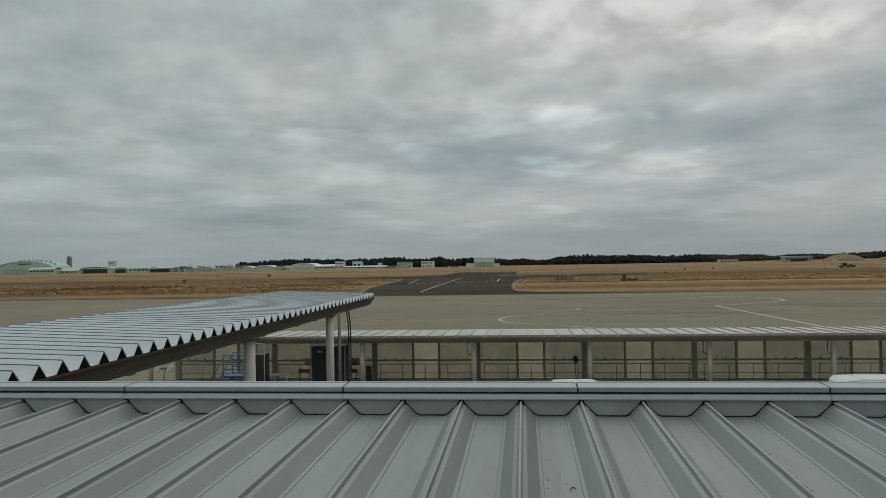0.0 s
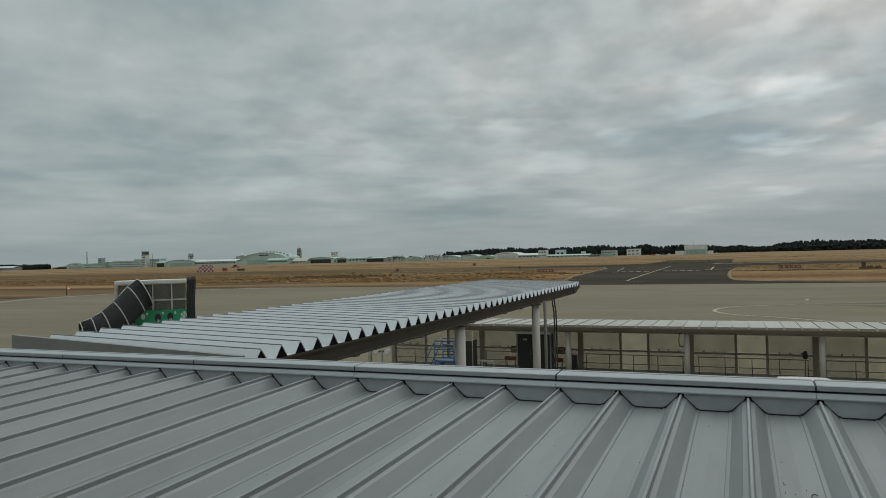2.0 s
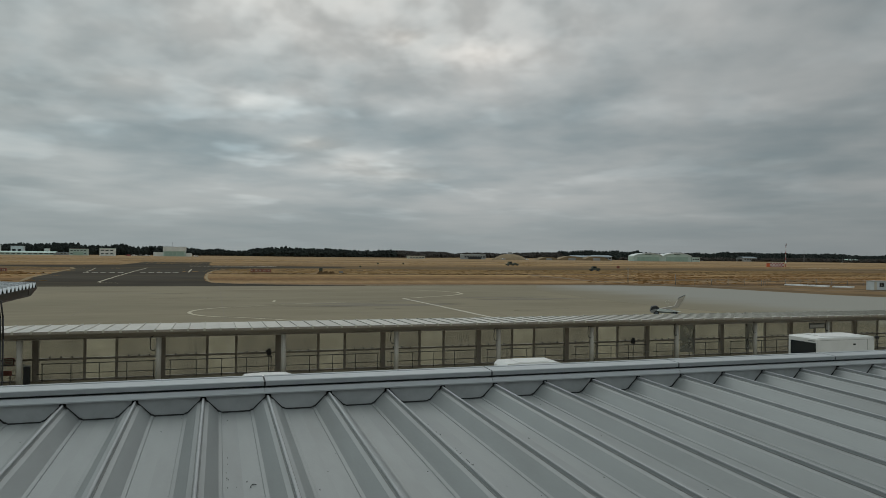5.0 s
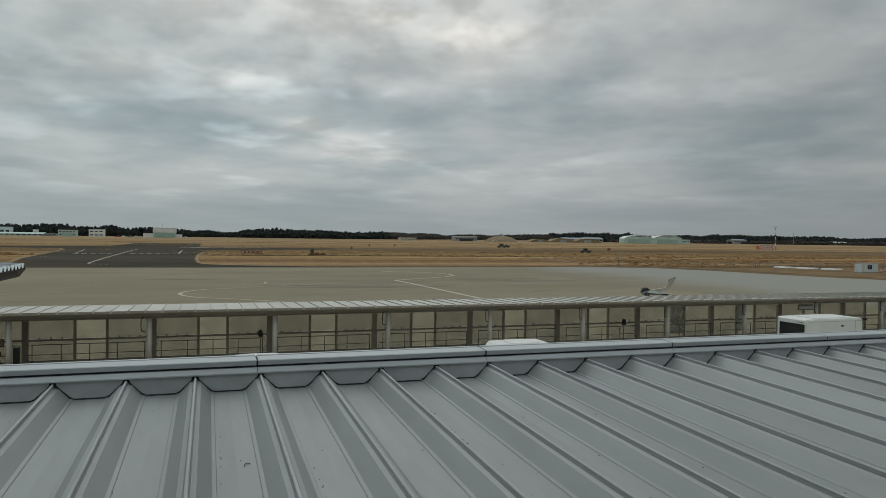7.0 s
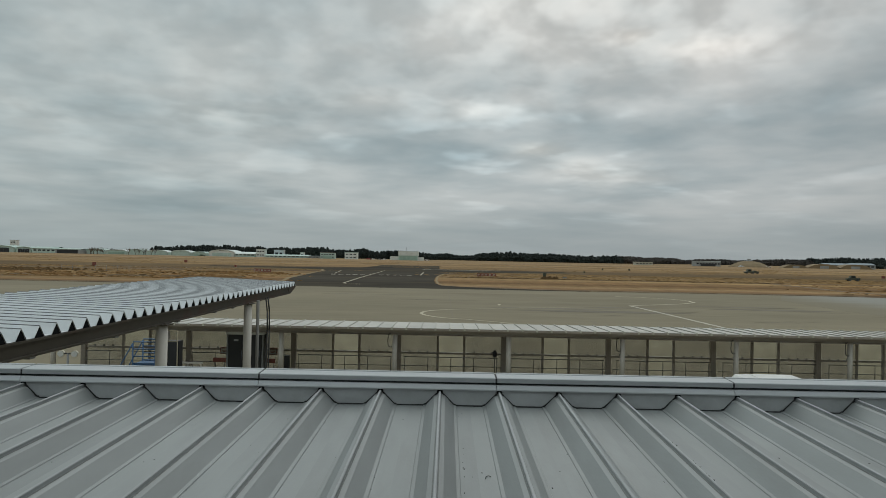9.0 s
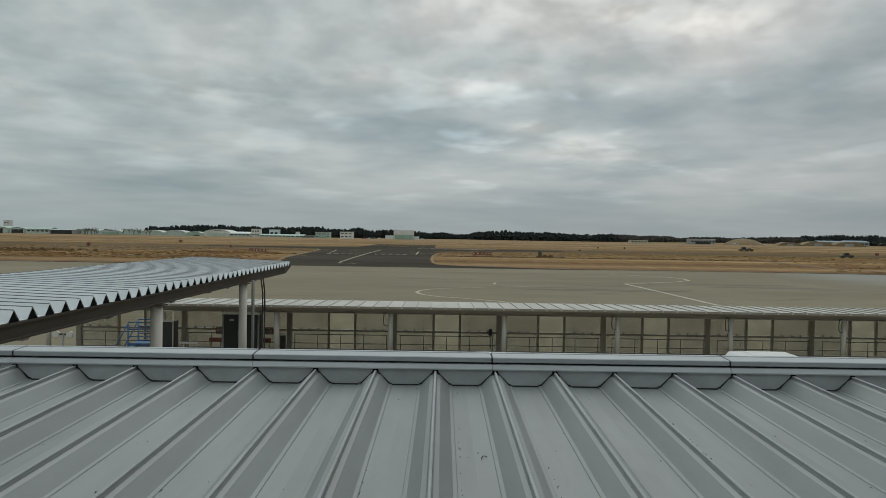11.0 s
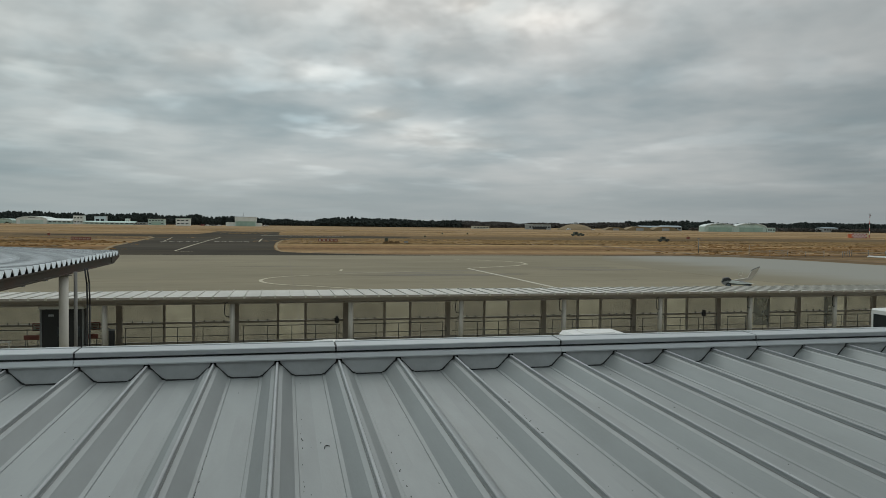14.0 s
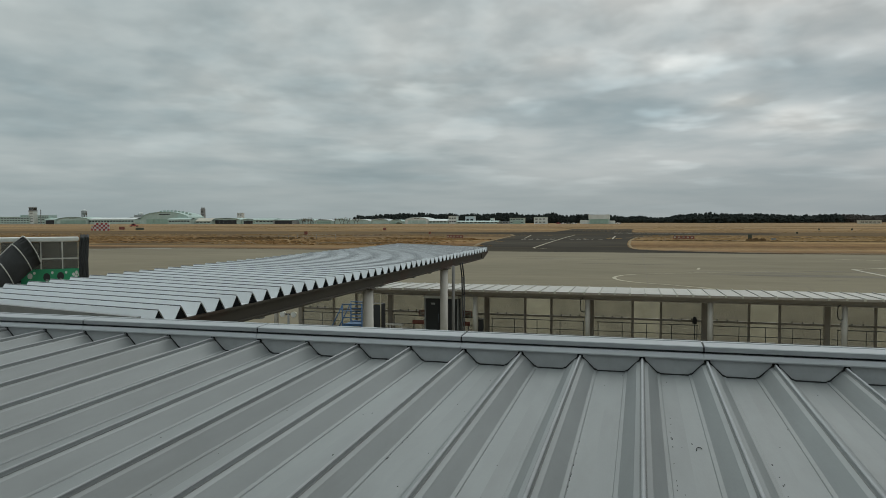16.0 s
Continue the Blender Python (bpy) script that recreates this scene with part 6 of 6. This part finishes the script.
gable_shed(930, 960, 1060, 9, 7, 20, GREYWALL, BLUEGREY, "grey shed among far woods")


# ---- woods, bare trees, tall grass ----
def crown(verts, faces, rnd, x, y, z, rx, rz_, spiky):
    """One uneven crown: stacked, jagged rings, rounded or drawn out to a tip."""
    base = len(verts)
    n, levels = 7, 4
    for j in range(levels):
        t = (j + 0.15) / levels
        r = rx * ((1.05 - t) if spiky else math.sqrt(max(0.12, 1 - (1.75 * t - 0.7) ** 2)))
        turn = rnd.uniform(0, 1)
        for k in range(n):
            a = 2 * math.pi * (k + turn * 0.3 + 0.5 * (j % 2)) / n
            q = r * rnd.uniform(0.72, 1.22)
            verts.append((x + q * math.cos(a), y + q * math.sin(a), z + rz_ * (t + rnd.uniform(-0.07, 0.07))))
    verts.append((x + rnd.uniform(-0.4, 0.4) * rx, y, z + rz_ * (rnd.uniform(0.98, 1.12) if spiky else rnd.uniform(0.9, 0.99))))
    tip = len(verts) - 1
    for j in range(levels - 1):
        for k in range(n):
            a, b = base + j * n + k, base + j * n + (k + 1) % n
            faces.append((a, b, b + n, a + n))
    for k in range(n):
        faces.append((base + (levels - 1) * n + k, base + (levels - 1) * n + (k + 1) % n, tip))


def woods(name, line, height, rows, m, label, spiky, seed, step=3.0, gap=0.0):
    """A dense belt of many single crowns along a line of (x, y, height factor), its top rising and falling in slow swells."""
    rnd = random.Random(seed)
    verts, faces = [], []
    waves = [(rnd.uniform(18, 190), rnd.uniform(0, 6.28), rnd.uniform(0.02, 0.055)) for _ in range(6)]
    for (xa, ya, ha), (xb, yb, hb) in zip(line, line[1:]):
        L = math.hypot(xb - xa, yb - ya)
        near = step * 0.62
        for i in range(int(L / near)):
            t = (i + rnd.random()) / (L / near)
            for r in range(rows):
                if rnd.random() < gap:
                    continue
                x, y = xa + (xb - xa) * t + rnd.uniform(-4, 4), ya + (yb - ya) * t + r * 8 + rnd.uniform(-4, 4)
                swell = 1 + sum(k * math.sin(x / d * 6.28 + ph) for d, ph, k in waves)
                full = height * (ha + (hb - ha) * t) * swell * rnd.uniform(0.93, 1.03)
                hgt = full * (0.55 + 0.45 * (r + 1) / rows)
                w = rnd.uniform(1.0, 2.5) * (0.9 if spiky else 1.05)
                peak = rnd.random() < (0.3 if spiky else 0.04)
                tall = hgt * (rnd.uniform(0.5, 0.75) if peak else rnd.uniform(0.28, 0.5))
                crown(verts, faces, rnd, x, y, hgt - tall, w * (0.55 if peak else 1.0), tall, peak)
                if r == 0:
                    for low in (0.0, 0.2, 0.42):
                        crown(verts, faces, rnd, x + rnd.uniform(-2, 2), y - rnd.uniform(0, 5), hgt * low, w * rnd.uniform(0.9, 1.7), hgt * rnd.uniform(0.3, 0.5), rnd.random() < 0.08)
                if r == rows - 1:
                    crown(verts, faces, rnd, x, y + 6, 0.0, w * 1.9, hgt * rnd.uniform(0.88, 0.97), False)
    me = bpy.data.meshes.new(name)
    me.from_pydata(verts, [], faces)
    me.materials.append(m)
    return tagged(new(name, me), label, "woods", kind="stuff")


woods("far_woods", [(-1680, 1110, 1.0), (-1560, 1100, 0.85), (-1430, 1100, 0.8)], 15.5, 3, LEAF, "dark pine woods beyond the airfield", True, 1)
woods("far_woods", [(-1430, 1140, 0.6), (-1180, 1120, 0.7), (-640, 1110, 0.75), (-500, 1150, 0.8)], 9.5, 2, LEAF2, "thin low woods behind the hangars", False, 2, 6.0)
woods("far_woods", [(-500, 1200, 0.75), (-430, 1200, 1.0), (-300, 1200, 0.92), (-200, 1190, 1.0)], 18.5, 3, LEAF, "dark pine woods behind the base buildings", False, 3)
woods("far_woods", [(-232, 1190, 1.0), (-200, 1160, 1.12), (-178, 1140, 0.85), (-160, 1120, 0.95), (-132, 1120, 1.0), (-122, 1150, 0.72), (-92, 1170, 0.82), (-60, 1190, 0.84), (-30, 1200, 0.8), (10, 1200, 0.74), (46, 1200, 0.52)], 17.0, 3, LEAF, "dark pine woods with ragged tops", True, 4, 2.6)
woods("far_woods", [(46, 1250, 0.5), (62, 1180, 0.75), (90, 1150, 0.95), (115, 1150, 1.05), (172, 1150, 0.92), (230, 1150, 0.82), (300, 1180, 0.78)], 16.0, 3, LEAF, "dark dense mixed woods at the field edge", False, 5, 2.6)
woods("far_woods", [(300, 1180, 0.8), (420, 1300, 0.66), (480, 1400, 0.62), (640, 1460, 0.7), (780, 1480, 0.95)], 17.5, 3, LEAF2, "brown winter woods along the horizon", False, 6, 3.4)
woods("far_woods", [(780, 1480, 1.0), (870, 1400, 1.05), (950, 1400, 1.0)], 20.0, 3, LEAF, "dark woods along the horizon", False, 7, 3.4)
woods("far_woods", [(700, 1130, 0.8), (830, 1110, 0.85), (960, 1100, 0.98), (1060, 1060, 1.02), (1150, 1040, 0.9), (1240, 1010, 0.85), (1320, 1000, 1.1), (1480, 960, 1.2), (1700, 900, 1.2)], 18.0, 4, LEAF, "dark wooded ridge along the horizon", False, 8, 3.4)
woods("undergrowth", [(700, 1090, 0.7), (900, 1080, 0.9), (1060, 1030, 1.0), (1400, 930, 1.0), (1600, 890, 1.0)], 8.0, 2, LEAF2, "brown undergrowth before the wooded ridge", False, 9, 6.0)
woods("far_woods", [(-3000, 900, 1.0), (-2200, 1050, 1.0), (-1680, 1110, 1.0)], 16.0, 2, LEAF, "dark woods beyond the airfield", False, 12, 9.0)
woods("far_woods", [(1700, 900, 1.2), (2300, 700, 1.2), (3000, 300, 1.2)], 18.0, 2, LEAF, "dark woods beyond the airfield", False, 13, 9.0)


def bare_tree(x, y, h, seed):
    """A leafless tree: trunk, forked limbs and many fine twigs."""
    rnd = random.Random(seed)
    t = thing("bare_tree", x, y, 0, "leafless grey-brown tree in winter", "tree", "bare trees before the base")
    part("trunk", bm_tube((0, 0, 0), (0, 0, h * 0.35), h * 0.035, 8, r2=h * 0.02), TRUNK, t)
    limbs, twigs = bmesh.new(), bmesh.new()
    for k in range(7):
        a, z0 = rnd.uniform(0, 6.28), h * rnd.uniform(0.2, 0.38)
        q = Vector((math.cos(a) * h * rnd.uniform(0.15, 0.38), math.sin(a) * h * 0.25, h * rnd.uniform(0.6, 0.95)))
        bm_tube((0, 0, z0), q, h * 0.014, 5, limbs, h * 0.006)
        for j in range(9):
            s = Vector((0, 0, z0)).lerp(q, rnd.uniform(0.4, 1.0))
            e = s + Vector((rnd.uniform(-1, 1) * h * 0.16, rnd.uniform(-1, 1) * h * 0.14, rnd.uniform(0.02, 0.2) * h))
            bm_tube(s, e, h * 0.008, 3, twigs, h * 0.004)
    part("limbs", limbs, TRUNK, t)
    part("crown", twigs, TWIG, t)


for k in range(16):
    bare_tree((-482 + 2.6 * k) if k < 9 else (-426 + 5.2 * (k - 9)), 955 + rc.uniform(-6, 8), rc.uniform(7.2, 10.5), 40 + k)


def scrub(name, boxes, n, h, m, label, seed):
    """Tufts of upright dry blades over some stretches of the field."""
    rnd = random.Random(seed)
    verts, faces = [], []
    tot = sum((b[1] - b[0]) * 1.0 for b in boxes)
    for x0, x1, y0, y1 in boxes:
        for _ in range(int(n * (x1 - x0) / tot)):
            x, y = rnd.uniform(x0, x1), y0 + (y1 - y0) * rnd.random()
            for _ in range(3):
                a, w, hh = rnd.uniform(-0.6, 0.6), rnd.uniform(0.2, 0.9), h * rnd.uniform(0.4, 1.15)
                ox, oy = rnd.uniform(-0.6, 0.6), rnd.uniform(-0.5, 0.5)
                i = len(verts)
                verts += [(x + ox - w, y + oy, 0.0), (x + ox + w, y + oy + a * 0.2, 0.0), (x + ox + a * 0.6, y + oy, hh)]
                faces.append((i, i + 1, i + 2))
    me = bpy.data.meshes.new(name)
    me.from_pydata(verts, [], faces)
    me.materials.append(m)
    return tagged(new(name, me), label, "grass", kind="stuff")


def tussocks(name, belts, n, h, m, label, seed):
    """Clumps of rough upright grass, drawn out along the runway, thick here and thin there."""
    rnd = random.Random(seed)
    verts, faces = [], []
    for x0, x1, y0, y1, share in belts:
        for _ in range(int(n * share)):
            cx, cy = rnd.uniform(x0, x1), rnd.uniform(y0, y1)
            long_, deep = rnd.uniform(3.0, 22.0), rnd.uniform(0.4, 1.6)
            top = h * rnd.uniform(0.35, 1.2)
            for _ in range(int(long_ * rnd.uniform(1.0, 1.8)) + 3):
                x, y = cx + rnd.gauss(0, 0.5) * long_, cy + rnd.gauss(0, 0.5) * deep
                w, hh, lean = rnd.uniform(0.5, 1.5), top * rnd.uniform(0.5, 1.1), rnd.uniform(-0.5, 0.5)
                i = len(verts)
                verts += [(x - w, y, 0.0), (x + w, y + rnd.uniform(-0.3, 0.3), 0.0), (x + lean + 0.2 * w, y + 0.1, hh), (x + lean - 0.3 * w, y + 0.1, hh * rnd.uniform(0.6, 0.95))]
                faces.append((i, i + 1, i + 2, i + 3))
    me = bpy.data.meshes.new(name)
    me.from_pydata(verts, [], faces)
    me.materials.append(m)
    return tagged(new(name, me), label, "grass", kind="stuff")


tussocks("rough_grass", [(-330, -56, 172, 292, 0.3), (8, 300, 232, 292, 0.4), (-420, 460, 356, 640, 0.3)], 900, 0.22, BLADE, "rough straw-coloured winter grass in uneven tufts", 41)
tussocks("rust_grass", [(-330, -56, 172, 250, 0.6), (104, 330, 140, 250, 0.4)], 480, 0.24, RUSTGRASS, "rust-brown unmown grass in uneven tufts", 42)
tussocks("dark_weeds", [(-330, -60, 176, 240, 0.45), (10, 100, 221, 229, 0.2), (104, 320, 150, 290, 0.35)], 170, 0.24, WEED, "dark dead weeds scattered over the field", 43)
tussocks("reed_bed", [(-156, -126, 210, 236, 1.0)], 26, 0.55, WEED, "tall brown reeds standing in a wet hollow", 44)
scrub("dark_scrub", [(31.5, 37, 226, 231)], 12, 1.0, WEED, "dark bushy scrub beside the ditch", 34)
